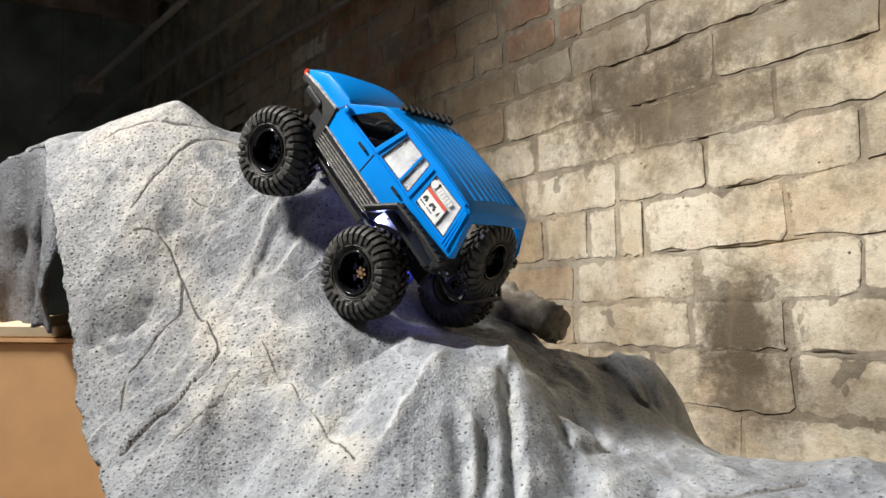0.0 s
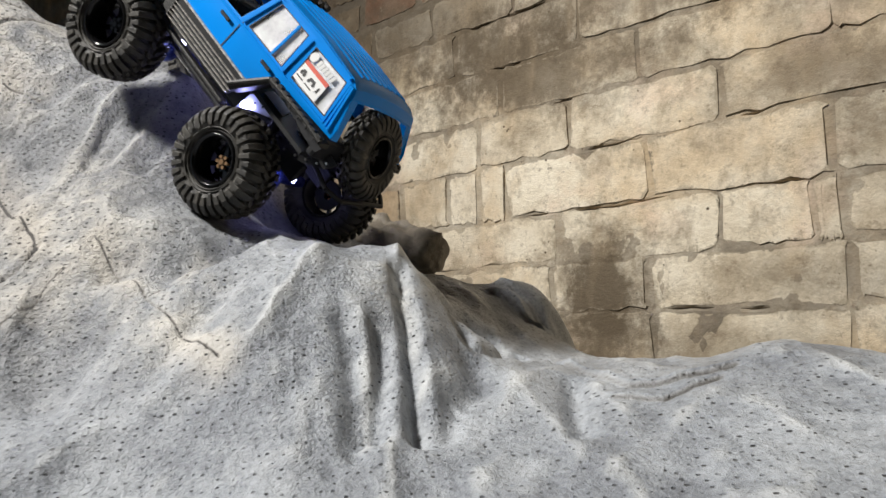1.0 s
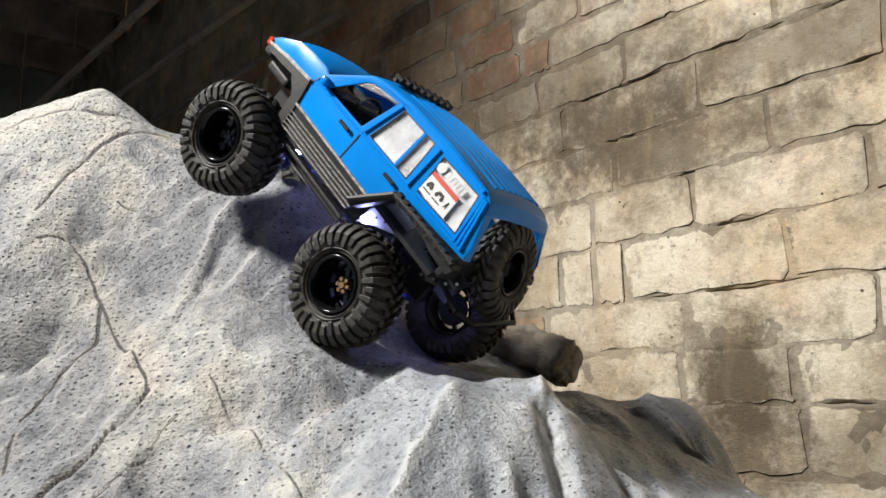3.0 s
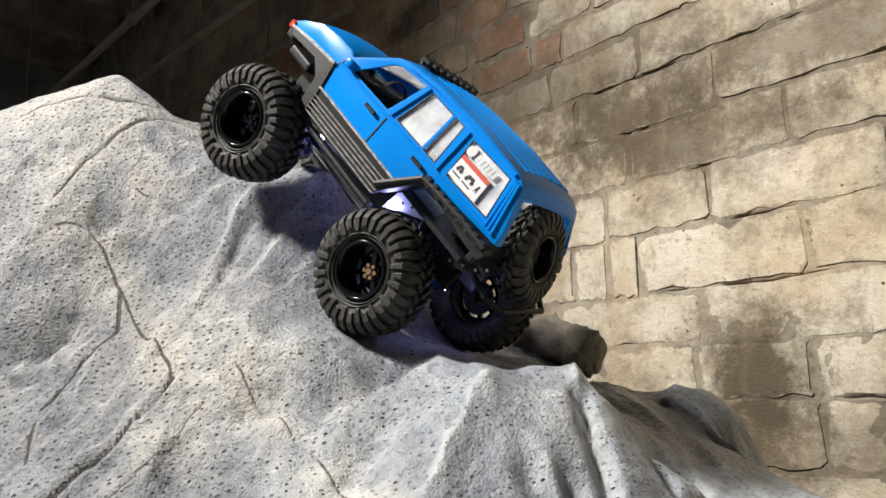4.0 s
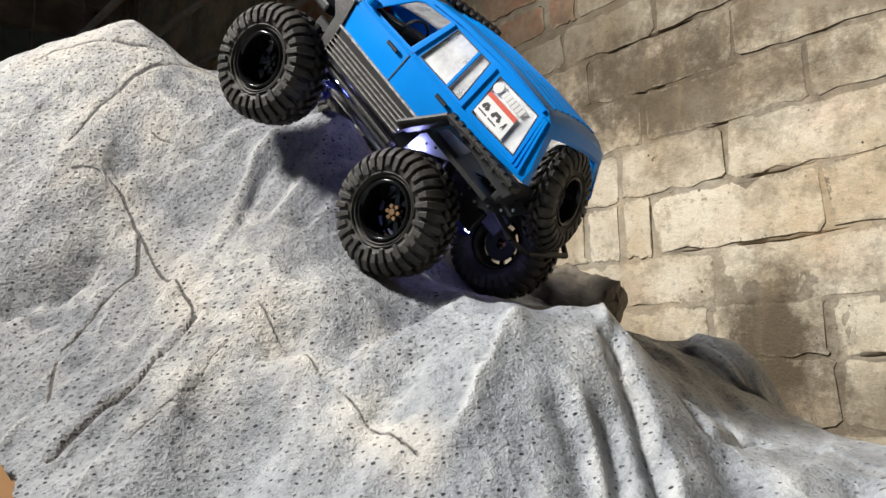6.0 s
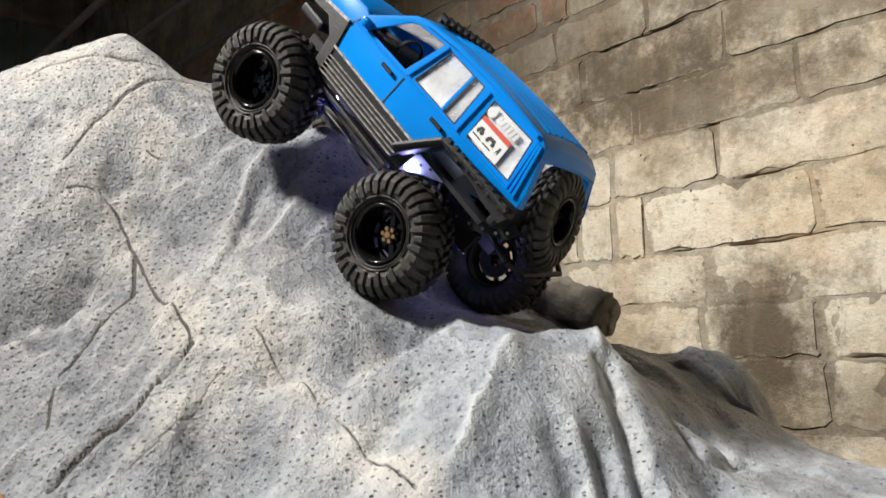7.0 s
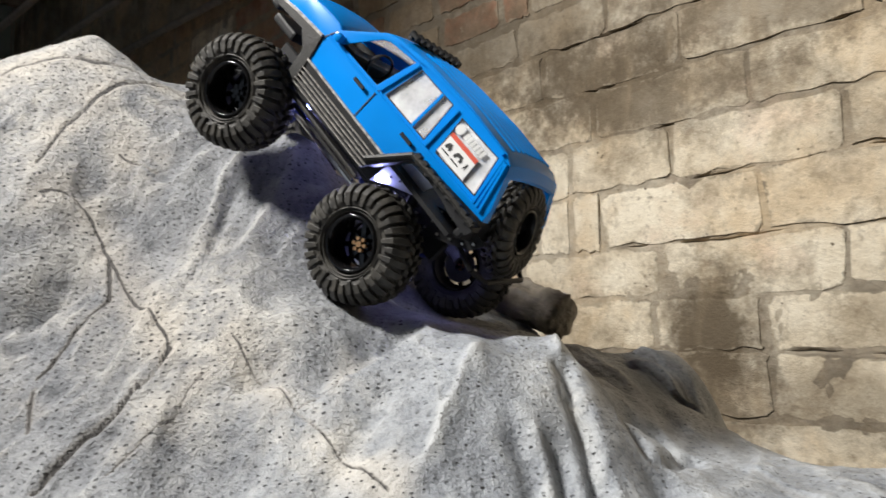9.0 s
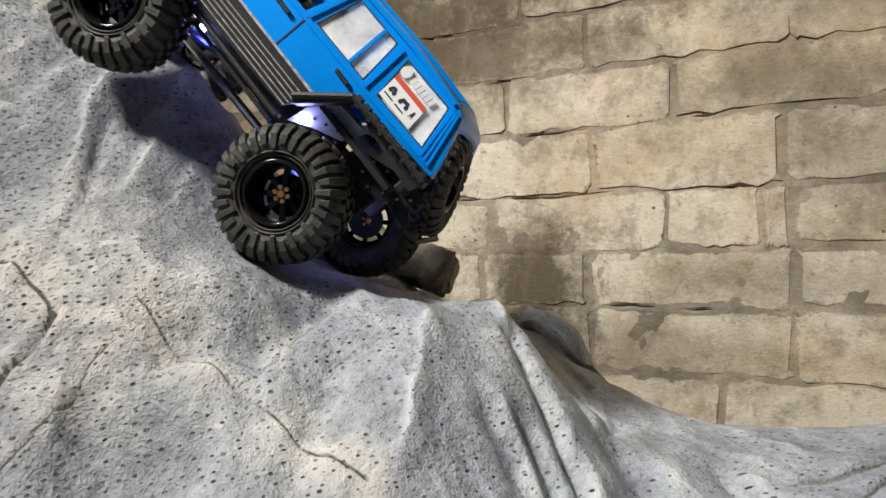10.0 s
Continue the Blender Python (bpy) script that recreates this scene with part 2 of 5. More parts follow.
ROCK = rock_material()
BRICK_PALE = brick_material("limewashed_brick", [(0.38, 0.315, 0.222), (0.60, 0.510, 0.372), (0.78, 0.690, 0.530), (0.88, 0.800, 0.640)], 0.95, 0.18)
BRICK_TAN = brick_material("stained_tan_brick", [(0.30, 0.20, 0.125), (0.47, 0.345, 0.22), (0.62, 0.49, 0.335)], 0.9, 0.16)
BRICK_RED = brick_material("bare_red_brick", [(0.30, 0.150, 0.090), (0.42, 0.205, 0.125), (0.47, 0.310, 0.210)], 0.65, 0.15)
BRICK_DARK = brick_material("burnt_dark_brick", [(0.10, 0.075, 0.062), (0.16, 0.115, 0.092), (0.24, 0.180, 0.140)], 0.4, 0.1)
MORTAR = brick_material("old_mortar", [(0.15, 0.122, 0.088), (0.25, 0.210, 0.156), (0.36, 0.312, 0.237), (0.52, 0.460, 0.360)], 0.9, 0.0)
CONCRETE = material("basement_concrete", (0.36, 0.395, 0.345), 0.9, vary=0.3, scale=6, bump=0.002)
JOIST = material("dark_old_timber", (0.36, 0.28, 0.22), 0.8, vary=0.35, scale=12, bump=0.001)
PIPE = material("dull_conduit", (0.34, 0.30, 0.26), 0.6, vary=0.2, scale=30)
CARD = material("brown_cardboard", (0.76, 0.45, 0.215), 0.75, vary=0.10, scale=18, bump=0.0002, bump_scale=500)
TAPE = material("clear_parcel_tape", (0.76, 0.47, 0.24), 0.25, vary=0.08, scale=9)
# brown-grey set darker to paint in the car's shadow over the limb
LIMB = material("weathered_brown_grey_rock", (0.245, 0.212, 0.165), 0.62, vary=0.5, scale=45, bump=0.006, bump_scale=110)
BEIGE = material("pale_raw_wood", (0.58, 0.46, 0.30), 0.7, vary=0.15, scale=25)
BLUE = material("blue_painted_shell", (0.001, 0.235, 0.74), 0.27, vary=0.06, scale=30, spec=0.16)
BLACK = material("black_moulded_plastic", (0.014, 0.014, 0.015), 0.5, vary=0.3, scale=120, bump=0.0002, bump_scale=900, spec=0.3)
SCRAPED = material("scraped_black_edge", (0.40, 0.38, 0.35), 0.30, vary=0.5, scale=300)
TRIM = material("worn_black_trim", (0.019, 0.018, 0.016), 0.5, vary=0.6, scale=700, bump=0.0006, bump_scale=900, spec=0.3)
RUBBER = material("dusty_tyre_rubber", (0.0345, 0.0315, 0.0255), 0.56, vary=0.75, scale=110, bump=0.0005, bump_scale=900)
GLOSS = material("gloss_black_rim", (0.016, 0.016, 0.017), 0.14, metal=0.6, vary=0.2, scale=50)
STEEL = material("bare_steel", (0.55, 0.53, 0.5), 0.3, metal=1.0, vary=0.15, scale=300)
BRASS = material("copper_coloured_nut", (0.75, 0.40, 0.18), 0.3, metal=1.0, vary=0.15, scale=300)
# alloy tinted blue, the under-body lamps' glow put into its colour
ALLOY = material("violet_lit_alloy", (0.05, 0.07, 0.30), 0.35, metal=0.8, vary=0.2, scale=200)
PLATE = material("pale_alloy_plate", (0.55, 0.57, 0.68), 0.35, metal=0.3, vary=0.1, scale=200)
JUTE = material("pale_jute_thread", (0.55, 0.48, 0.36), 0.8)
RED = material("red_lens", (0.55, 0.05, 0.02), 0.25, vary=0.1, scale=200)
WHITE = material("white_sticker_paper", (0.78, 0.78, 0.77), 0.5, vary=0.04, scale=80)
INK = material("black_print", (0.02, 0.02, 0.02), 0.5, vary=0.05)
INK_RED = material("red_print", (0.62, 0.07, 0.03), 0.5, vary=0.05)
FILM = material("white_film_print", (0.72, 0.72, 0.70), 0.45, vary=0.05)


def glass_material():
    m = bpy.data.materials.new("scuffed_glare_film")
    m.use_nodes = True
    b = m.node_tree.nodes["Principled BSDF"]
    b.inputs["Base Color"].default_value = (0.86, 0.87, 0.88, 1)
    b.inputs["Roughness"].default_value = 0.24
    b.inputs["IOR"].default_value = 1.5
    nt = m.node_tree
    # milky scuffs, whitened to stand in for lamp glare on the film
    n, r = nt.nodes.new("ShaderNodeTexNoise"), nt.nodes.new("ShaderNodeMapRange")
    n.inputs["Scale"].default_value, n.inputs["Detail"].default_value = 55, 4
    r.inputs["From Min"].default_value, r.inputs["From Max"].default_value = 0.35, 0.65
    r.inputs["To Min"].default_value, r.inputs["To Max"].default_value = 0.78, 0.45
    nt.links.new(nt.nodes.new("ShaderNodeTexCoord").outputs["Object"], n.inputs["Vector"])
    nt.links.new(n.outputs["Fac"], r.inputs["Value"])
    nt.links.new(r.outputs["Result"], b.inputs["Transmission Weight"])
    return m


GLASS = glass_material()


def led_material(name, strength):
    m = bpy.data.materials.new(name)
    m.use_nodes = True
    b = m.node_tree.nodes["Principled BSDF"]
    b.inputs["Emission Color"].default_value = (0.42, 0.43, 1.0, 1)
    b.inputs["Emission Strength"].default_value = strength
    return m


LED, LED_DIM = led_material("violet_led", 75), led_material("dim_violet_led", 62)


# ---- building helpers ----
def part(name, bm, mat, parent=None, label="", smooth=False, m=None):
    me = bpy.data.meshes.new(name)
    bm.normal_update()
    bm.to_mesh(me)
    bm.free()
    for mt in mat if isinstance(mat, (list, tuple)) else [mat]:
        me.materials.append(mt)
    if smooth:
        me.polygons.foreach_set("use_smooth", [True] * len(me.polygons))
    ob = new(name, me)
    if parent:
        ob.parent = parent
    if m is not None:
        ob.matrix_basis = m
    if label:
        ob["label"] = label
    return ob


def bevel(bm, width, segments=2, angle=35):
    edges = [e for e in bm.edges if len(e.link_faces) == 2 and e.calc_face_angle(0) > radians(angle)]
    if edges and width > 0:
        bmesh.ops.bevel(bm, geom=edges, offset=width, segments=segments, profile=0.6, affect="EDGES", clamp_overlap=True)


def box(bm, x0, x1, y0, y1, z0, z1, m=Matrix()):
    r = bmesh.ops.create_cube(bm, size=1)
    bmesh.ops.transform(bm, matrix=m @ Matrix.Translation(((x0 + x1) / 2, (y0 + y1) / 2, (z0 + z1) / 2)) @ Matrix.Diagonal((x1 - x0, y1 - y0, z1 - z0, 1)), verts=r["verts"])
    return r["verts"]


def tube(bm, a, b, r0, r1=None, seg=12):
    a, b = Vector(a), Vector(b)
    r = bmesh.ops.create_cone(bm, cap_ends=True, segments=seg, radius1=r0, radius2=r0 if r1 is None else r1, depth=(b - a).length)
    q = (b - a).to_track_quat("Z", "Y").to_matrix().to_4x4()
    bmesh.ops.transform(bm, matrix=Matrix.Translation((a + b) / 2) @ q, verts=r["verts"])


def prism(bm, outline, holes, lift, thick):
    """A panel from an outline in the xz plane with openings; lift(x, z) gives its outer y, and it is thick inwards."""
    edges, outer = [], []
    for loop in [outline, *holes]:
        vs = [bm.verts.new((x, 0, z)) for x, z in loop]
        outer += vs
        edges += [bm.edges.new((vs[i], vs[(i + 1) % len(vs)])) for i in range(len(vs))]
    made = bmesh.ops.triangle_fill(bm, edges=edges, use_beauty=True)
    faces = [g for g in made["geom"] if isinstance(g, bmesh.types.BMFace)]
    for v in outer:
        v.co.y = lift(v.co.x, v.co.z)
    ext = bmesh.ops.extrude_face_region(bm, geom=faces)
    for v in (g for g in ext["geom"] if isinstance(g, bmesh.types.BMVert)):
        v.co.y -= thick
    bmesh.ops.recalc_face_normals(bm, faces=bm.faces[:])


def thing(name, label, category, m=Matrix(), group="", kind=""):
    ob = new(name)
    ob.matrix_basis = m
    ob.empty_display_size = 0.02
    return tagged(ob, label, category, group, kind)


# ---- the room ----
WALL_Y = 1.038
# heights of the bed joints at x = -0.6; the courses climb to the east
BEDS = [0.925, 1.010, 1.097, 1.187, 1.266, 1.346, 1.438, 1.521, 1.606, 1.690, 1.766, 1.834, 1.906, 1.978, 2.050, 2.122, 2.194]
CLIMB = 0.070
# stretches where a bed joint has opened: bed, from x, to x
OPEN_BEDS = [(6, -0.740, -0.605), (5, -0.86, -0.68), (7, -0.80, -0.745), (8, -0.93, -0.84), (9, -0.98, -0.82), (3, -0.60, -0.46), (5, -0.53, -0.42), (6, -0.50, -0.40), (9, -0.58, -0.48), (4, -0.62, -0.54), (8, -0.56, -0.47), (10, -0.74, -0.64)]


def room():
    bm = bmesh.new()
    box(bm, -4.4, 1.8, WALL_Y + 0.026, WALL_Y + 0.25, 0, 2.62)
    # pointing between the bricks, slapped on unevenly and cracked along stretches of the beds
    xs = np.arange(-2.8, 0.75, 0.006)
    plan = []
    for k, (z0, z1) in enumerate(zip(BEDS, BEDS[1:])):
        plan += [(k, z0, d) for d in (-0.004, -0.0014, 0, 0.0014, 0.004)]
        plan += [(k, z0, d) for d in np.arange(0.012, z1 - z0 - 0.006, 0.010)]
    rows = []
    for k, bed, d in plan:
        row = []
        for x in xs:
            z = bed + CLIMB * (x + 0.6) + d + (0.0055 * noise.noise((x * 9, bed * 50, 1.7)) + 0.0018 * noise.noise((x * 60, bed * 50, 4.7)) if abs(d) < 0.005 else 0)
            n1 = noise.fractal((x * 16, 3.1, z * 16), 0.9, 2.0, 4)
            n2 = noise.noise((x * 70, 8.0, z * 70))
            y = WALL_Y + (0.0009 - 0.0022 * n1 if abs(d) < 0.005 else 0.0012 - 0.0016 * n1) - 0.0006 * n2
            if abs(d) < 0.003:
                gap = min(1.0, max(0.0, noise.noise((x * 4.5, bed * 31, 0.3)) * 5.0 - 2.1))
                for ok, x0, x1 in OPEN_BEDS:
                    if ok == k and x0 < x < x1:
                        gap = max(gap, min(1.0, (x - x0) / 0.015, (x1 - x) / 0.015))
                gap *= min(1.0, max(0.0, noise.noise((x * 24, bed * 31, 9.3)) * 3.0 + 0.60))
                y += 0.010 * gap * (1.0 if d == 0 else 0.55 * max(0.0, noise.noise((x * 40, bed, d * 900)) + 0.35))
            row.append(bm.verts.new((x, y, z)))
        rows.append(row)
    for p, q in zip(rows, rows[1:]):
        for k in range(len(p) - 1):
            bm.faces.new((p[k], p[k + 1], q[k + 1], q[k]))
    wall = tagged(part("wall_north", bm, MORTAR), "old limewashed brick basement wall with rough mortar", "wall", kind="structure")
    for name, b in (("wall_east", (1.8, 2.0, -2.2, WALL_Y + 0.25, 0, 2.62)), ("wall_west", (-4.6, -4.4, -2.4, WALL_Y + 0.25, 0, 2.62))):
        bm = bmesh.new()
        box(bm, *b)
        tagged(part(name, bm, CONCRETE), "plain dark basement wall", "wall", kind="structure")
    # opening added in this unseen wall so the world can fill the shadows
    bm = bmesh.new()
    for bx in ((-4.4, -2.0, 0, 2.62), (-0.6, 1.8, 0, 2.62), (-2.0, -0.6, 2.1, 2.62)):
        box(bm, bx[0], bx[1], -2.4, -2.2, bx[2], bx[3])
    tagged(part("wall_south", bm, CONCRETE), "unseen plain basement wall with an opening added for fill light", "wall", kind="structure")
    bm = bmesh.new()
    box(bm, -4.6, 2.0, -2.4, 1.3, -0.1, 0)
    tagged(part("floor", bm, CONCRETE), "dark concrete basement floor", "floor", kind="structure")
    bm = bmesh.new()
    box(bm, -4.6, 2.0, -2.4, 1.3, 2.62, 2.70)
    tagged(part("ceiling", bm, JOIST), "dark boarded underside of the floor above", "ceiling", kind="structure")
    return wall


def joists():
    proto = None
    for k in range(6):
        x = -3.9 + k * 0.42
        if proto is None:
            bm = bmesh.new()
            box(bm, -0.022, 0.022, -3.2 / 2, 3.2 / 2, -0.17, 0)
            bevel(bm, 0.004, 1)
            proto = tagged(part("ceiling_joist", bm, JOIST), "dark sawn timber joist under the ceiling", "joist", "ceiling joists", "structure")
            proto.matrix_basis = pose(x, -0.6, 2.62)
        else:
            copy_thing(proto, pose(x, -0.6, 2.62))
    proto = None
    for y in (0.605, 0.765, 0.955):
        if proto is None:
            proto = thing("conduit", "pale metal conduit pipe hung below the ceiling", "pipe", pose(-2.9, y, 2.0), "conduits", "structure")
            bm = bmesh.new()
            tube(bm, (-1.45, 0, 0), (1.3, 0, 0), 0.010, seg=14)
            part("pipe", bm, PIPE, proto)
            for x in (-1.1, -0.2, 0.9):
                bm = bmesh.new()
                tube(bm, (x, 0, 0), (x, 0, 0.62), 0.003, seg=6)
                tube(bm, (x - 0.012, 0, 0), (x + 0.012, 0, 0), 0.0125, seg=14)
                part("hanger", bm, JOIST, proto)
        else:
            copy_thing(proto, pose(-2.9, y, 2.0))
    bm = bmesh.new()
    box(bm, -3.42, -3.30, 0.560, 0.650, 1.965, 2.035)
    bevel(bm, 0.006, 2)
    tagged(part("junction_box", bm, PIPE), "small metal junction box on the conduit", "junction box", kind="structure")


# ---- the crag ----
RIM = [(-1.10, 0.085), (-1.00, 0.089), (-0.95, 0.105), (-0.90, 0.120), (-0.86, 0.118), (-0.80, 0.116), (-0.755, 0.119), (-0.734, 0.120), (-0.683, 0.122), (-0.618, 0.120), (-0.562, 0.118)]
FACE_HUMPS = [
    (-0.722, 0.168, 0.014, -0.010), (-0.60, 0.00, 0.158, -0.177), (-0.86, 0.33, 0.080, 0.053), (-0.90, 0.17, 0.075, 0.053), (-0.76, 0.20, 0.061, 0.114),
    (-0.75, 0.35, 0.057, 0.061), (-0.71, 0.09, 0.054, -0.044), (-0.59, 0.25, 0.046, 0.032), (-0.65, 0.36, 0.046, 0.051),
    (-0.825, 0.228, 0.030, 0.012), (-0.790, 0.275, 0.024, -0.016), (-0.765, 0.378, 0.026, 0.020), (-0.745, 0.215, 0.022, 0.012),
    (-0.455, 0.580, 0.028, -0.012), (-0.586, 0.368, 0.010, -0.011), (-0.738, 0.263, 0.012, -0.008), (-0.525, 0.572, 0.022, -0.010), (-0.24, 0.48, 0.040, 0.004), (-0.70, 0.205, 0.016, 0.009),
    (-0.76, 0.23, 0.037, 0.041), (-0.74, 0.19, 0.036, -0.226), (-0.74, 0.18, 0.028, 0.153), (-0.70, 0.69, 0.118, -0.205), (-0.96, 0.68, 0.102, -0.12),
]
FOOT_HUMPS = [
    (-0.02, 0.45, 0.127, 0.103), (-0.30, 0.16, 0.124, -0.069), (-0.41, 0.68, 0.105, -0.088), (-0.17, 0.01, 0.076, -0.042),
    (0.03, 0.24, 0.074, 0.037), (-0.46, 0.38, 0.067, 0.048), (-0.32, -0.02, 0.061, -0.037), (-0.02, 0.62, 0.061, 0.017),
    (-0.23, 0.48, 0.053, 0.026), (-0.42, 0.43, 0.052, -0.047), (-0.37, 0.33, 0.049, -0.023), (-0.41, 0.20, 0.035, -0.017), (-0.51, 0.59, 0.034, 0.044),
    (-0.585, 0.405, 0.042, -0.0316), (-0.577, 0.316, 0.026, -0.0083), (-0.705, 0.358, 0.030, -0.0060), (-0.495, 0.445, 0.035, -0.0173),
    (-0.515, 0.360, 0.030, -0.018), (-0.735, 0.545, 0.028, 0.022), (-0.685, 0.546, 0.028, 0.030), (-0.630, 0.550, 0.026, 0.024), (-0.580, 0.556, 0.022, 0.014), (-0.672, 0.292, 0.028, 0.013), (-0.664, 0.330, 0.020, 0.025), (-0.530, 0.190, 0.022, -0.018),
]
# where the tyres bear
SEATS = [(-0.593, 0.398), (-0.578, 0.316), (-0.705, 0.355)]
# cracks: depth, half width, ink, then the way they run
CRACKS = [
    (0.0030, 0.0011, 0.9, [(-0.762, 0.300), (-0.768, 0.262), (-0.771, 0.231), (-0.772, 0.222), (-0.772, 0.209), (-0.770, 0.197), (-0.765, 0.187), (-0.758, 0.176)]),
    (0.0012, 0.0007, 0.6, [(-0.744, 0.175), (-0.739, 0.186), (-0.734, 0.196), (-0.725, 0.203)]),
    (0.0018, 0.0008, 0.9, [(-0.725, 0.203), (-0.713, 0.206), (-0.699, 0.207), (-0.684, 0.208)]),
    (0.0014, 0.0008, 0.75, [(-0.684, 0.208), (-0.654, 0.209), (-0.628, 0.210), (-0.613, 0.210), (-0.603, 0.207)]),
    (0.0026, 0.0013, 1.0, [(-0.697, 0.206), (-0.677, 0.199), (-0.680, 0.187), (-0.680, 0.179)]),
    (0.0030, 0.0015, 1.0, [(-0.680, 0.182), (-0.675, 0.170), (-0.669, 0.162), (-0.670, 0.156)]),
    (0.0012, 0.0006, 0.6, [(-0.572, 0.218), (-0.574, 0.206), (-0.571, 0.196), (-0.573, 0.181), (-0.572, 0.170), (-0.573, 0.160)]),
]
SEAMS = [
    (0.0010, 0.0007, 0.55, [(-0.577, 0.234), (-0.567, 0.235), (-0.558, 0.237), (-0.546, 0.239), (-0.518, 0.238), (-0.502, 0.241), (-0.482, 0.243), (-0.448, 0.246)]),
    (0.0010, 0.0006, 0.55, [(-0.518, 0.238), (-0.516, 0.249), (-0.512, 0.259), (-0.520, 0.274), (-0.523, 0.296)]),
    (0.0010, 0.0006, 0.55, [(-0.740, 0.227), (-0.732, 0.234), (-0.717, 0.245)]),
    (0.0020, 0.0012, 0.8, [(-0.664, 0.152), (-0.651, 0.147), (-0.637, 0.142)]),
    (0.0024, 0.0013, 0.6, [(-0.834, 0.161), (-0.826, 0.180), (-0.814, 0.196), (-0.795, 0.219), (-0.789, 0.226), (-0.782, 0.243), (-0.777, 0.259)]),
]
# laps where the skin behind lies over the skin in front: height, fade, then the way they run, x rising
LIPS = [
    (0.0032, 0.018, [(-0.372, 0.452), (-0.345, 0.430), (-0.319, 0.413), (-0.301, 0.406), (-0.283, 0.415), (-0.257, 0.441)]),
    (0.0024, 0.012, [(-0.300, 0.390), (-0.276, 0.397), (-0.258, 0.425)]),
    (0.006, 0.014, [(-0.505, 0.533), (-0.480, 0.537), (-0.450, 0.528)]),
    (0.005, 0.012, [(-0.515, 0.556), (-0.490, 0.552), (-0.462, 0.553)]),
]
# the frayed edge where a strip of the skin was laid over
FRAYED = [(-0.603, 0.207), (-0.599, 0.195), (-0.601, 0.185), (-0.603, 0.176), (-0.606, 0.163), (-0.604, 0.153), (-0.603, 0.145), (-0.598, 0.136)]
# raised sharp ridges: height, half width, then the way they run
RIDGES = [
    (0.011, 0.009, [(-0.460, 0.383), (-0.436, 0.360), (-0.421, 0.352), (-0.407, 0.346), (-0.397, 0.340), (-0.378, 0.326)]),
    (0.010, 0.012, [(-0.467, 0.321), (-0.456, 0.296), (-0.449, 0.280), (-0.442, 0.262)]),
    (0.005, 0.009, [(-0.420, 0.318), (-0.402, 0.306), (-0.385, 0.294), (-0.365, 0.276)]),
    (0.0065, 0.006, [(-0.657, 0.250), (-0.668, 0.266), (-0.682, 0.280), (-0.690, 0.300)]),
    (0.006, 0.006, [(-0.632, 0.272), (-0.640, 0.290), (-0.650, 0.310), (-0.658, 0.330)]),
    (0.006, 0.008, [(-0.728, 0.150), (-0.722, 0.165), (-0.720, 0.182), (-0.716, 0.194)]),
    (0.004, 0.007, [(-0.602, 0.252), (-0.588, 0.246), (-0.572, 0.246), (-0.556, 0.262)]),
]
FOLDS = [
    (0.0065, 0.0052, 0.05, [(-0.646, 0.256), (-0.654, 0.263), (-0.666, 0.277), (-0.672, 0.286), (-0.672, 0.300), (-0.671, 0.316)]),
    (0.004, 0.0070, 0.05, [(-0.638, 0.262), (-0.646, 0.281), (-0.656, 0.298), (-0.664, 0.325)]),
    (0.016, 0.0060, 0.2, [(-0.440, 0.366), (-0.425, 0.354), (-0.411, 0.346), (-0.397, 0.337), (-0.383, 0.326), (-0.356, 0.302)]),
    (0.011, 0.0075, 0.1, [(-0.411, 0.326), (-0.395, 0.313), (-0.383, 0.298), (-0.369, 0.283)]),
    (0.007, 0.0070, 0.05, [(-0.424, 0.310), (-0.405, 0.299), (-0.388, 0.287), (-0.366, 0.268)]),
    (0.014, 0.0130, 0.05, [(-0.553, 0.236), (-0.532, 0.258), (-0.524, 0.284), (-0.526, 0.312)]),
    (0.014, 0.0080, 0.1, [(-0.720, 0.140), (-0.714, 0.159), (-0.711, 0.175), (-0.709, 0.190)]),
    (0.009, 0.0130, 0.1, [(-0.562, 0.194), (-0.541, 0.188), (-0.517, 0.186)]),
]
LAPS = [
    (0.008, 0.0080, 0.1, [(-0.433, 0.403), (-0.436, 0.430), (-0.427, 0.440), (-0.401, 0.432)]),
    (0.006, 0.0055, 0.2, [(-0.416, 0.396), (-0.400, 0.387), (-0.395, 0.398), (-0.403, 0.442)]),
    (0.007, 0.0060, 0.15, [(-0.493, 0.552), (-0.473, 0.560), (-0.449, 0.552)]),
    (0.008, 0.0070, 0.1, [(-0.337, 0.406), (-0.313, 0.375), (-0.295, 0.354)]),
    (0.006, 0.0080, 0.1, [(-0.386, 0.372), (-0.366, 0.360), (-0.362, 0.335), (-0.351, 0.315)]),
    (0.006, 0.0090, 0.1, [(-0.490, 0.276), (-0.484, 0.250), (-0.470, 0.225)]),
    (0.005, 0.0090, 0.05, [(-0.680, 0.240), (-0.660, 0.232), (-0.640, 0.238)]),
]
# dry-brushed cream: x, y, reach, weight
CREAM = [(-0.615, 0.225, 0.030, 0.9), (-0.575, 0.225, 0.026, 0.9), (-0.640, 0.245, 0.018, 0.7), (-0.810, 0.175, 0.050, 0.75), (-0.752, 0.300, 0.026, 0.8), (-0.765, 0.245, 0.024, 0.9), (-0.590, 0.190, 0.022, 0.6),
         (-0.700, 0.165, 0.030, 0.5), (-0.500, 0.243, 0.024, 0.6), (-0.430, 0.350, 0.014, 0.6), (-0.565, 0.250, 0.016, 0.7), (-0.640, 0.195, 0.020, 0.5)]


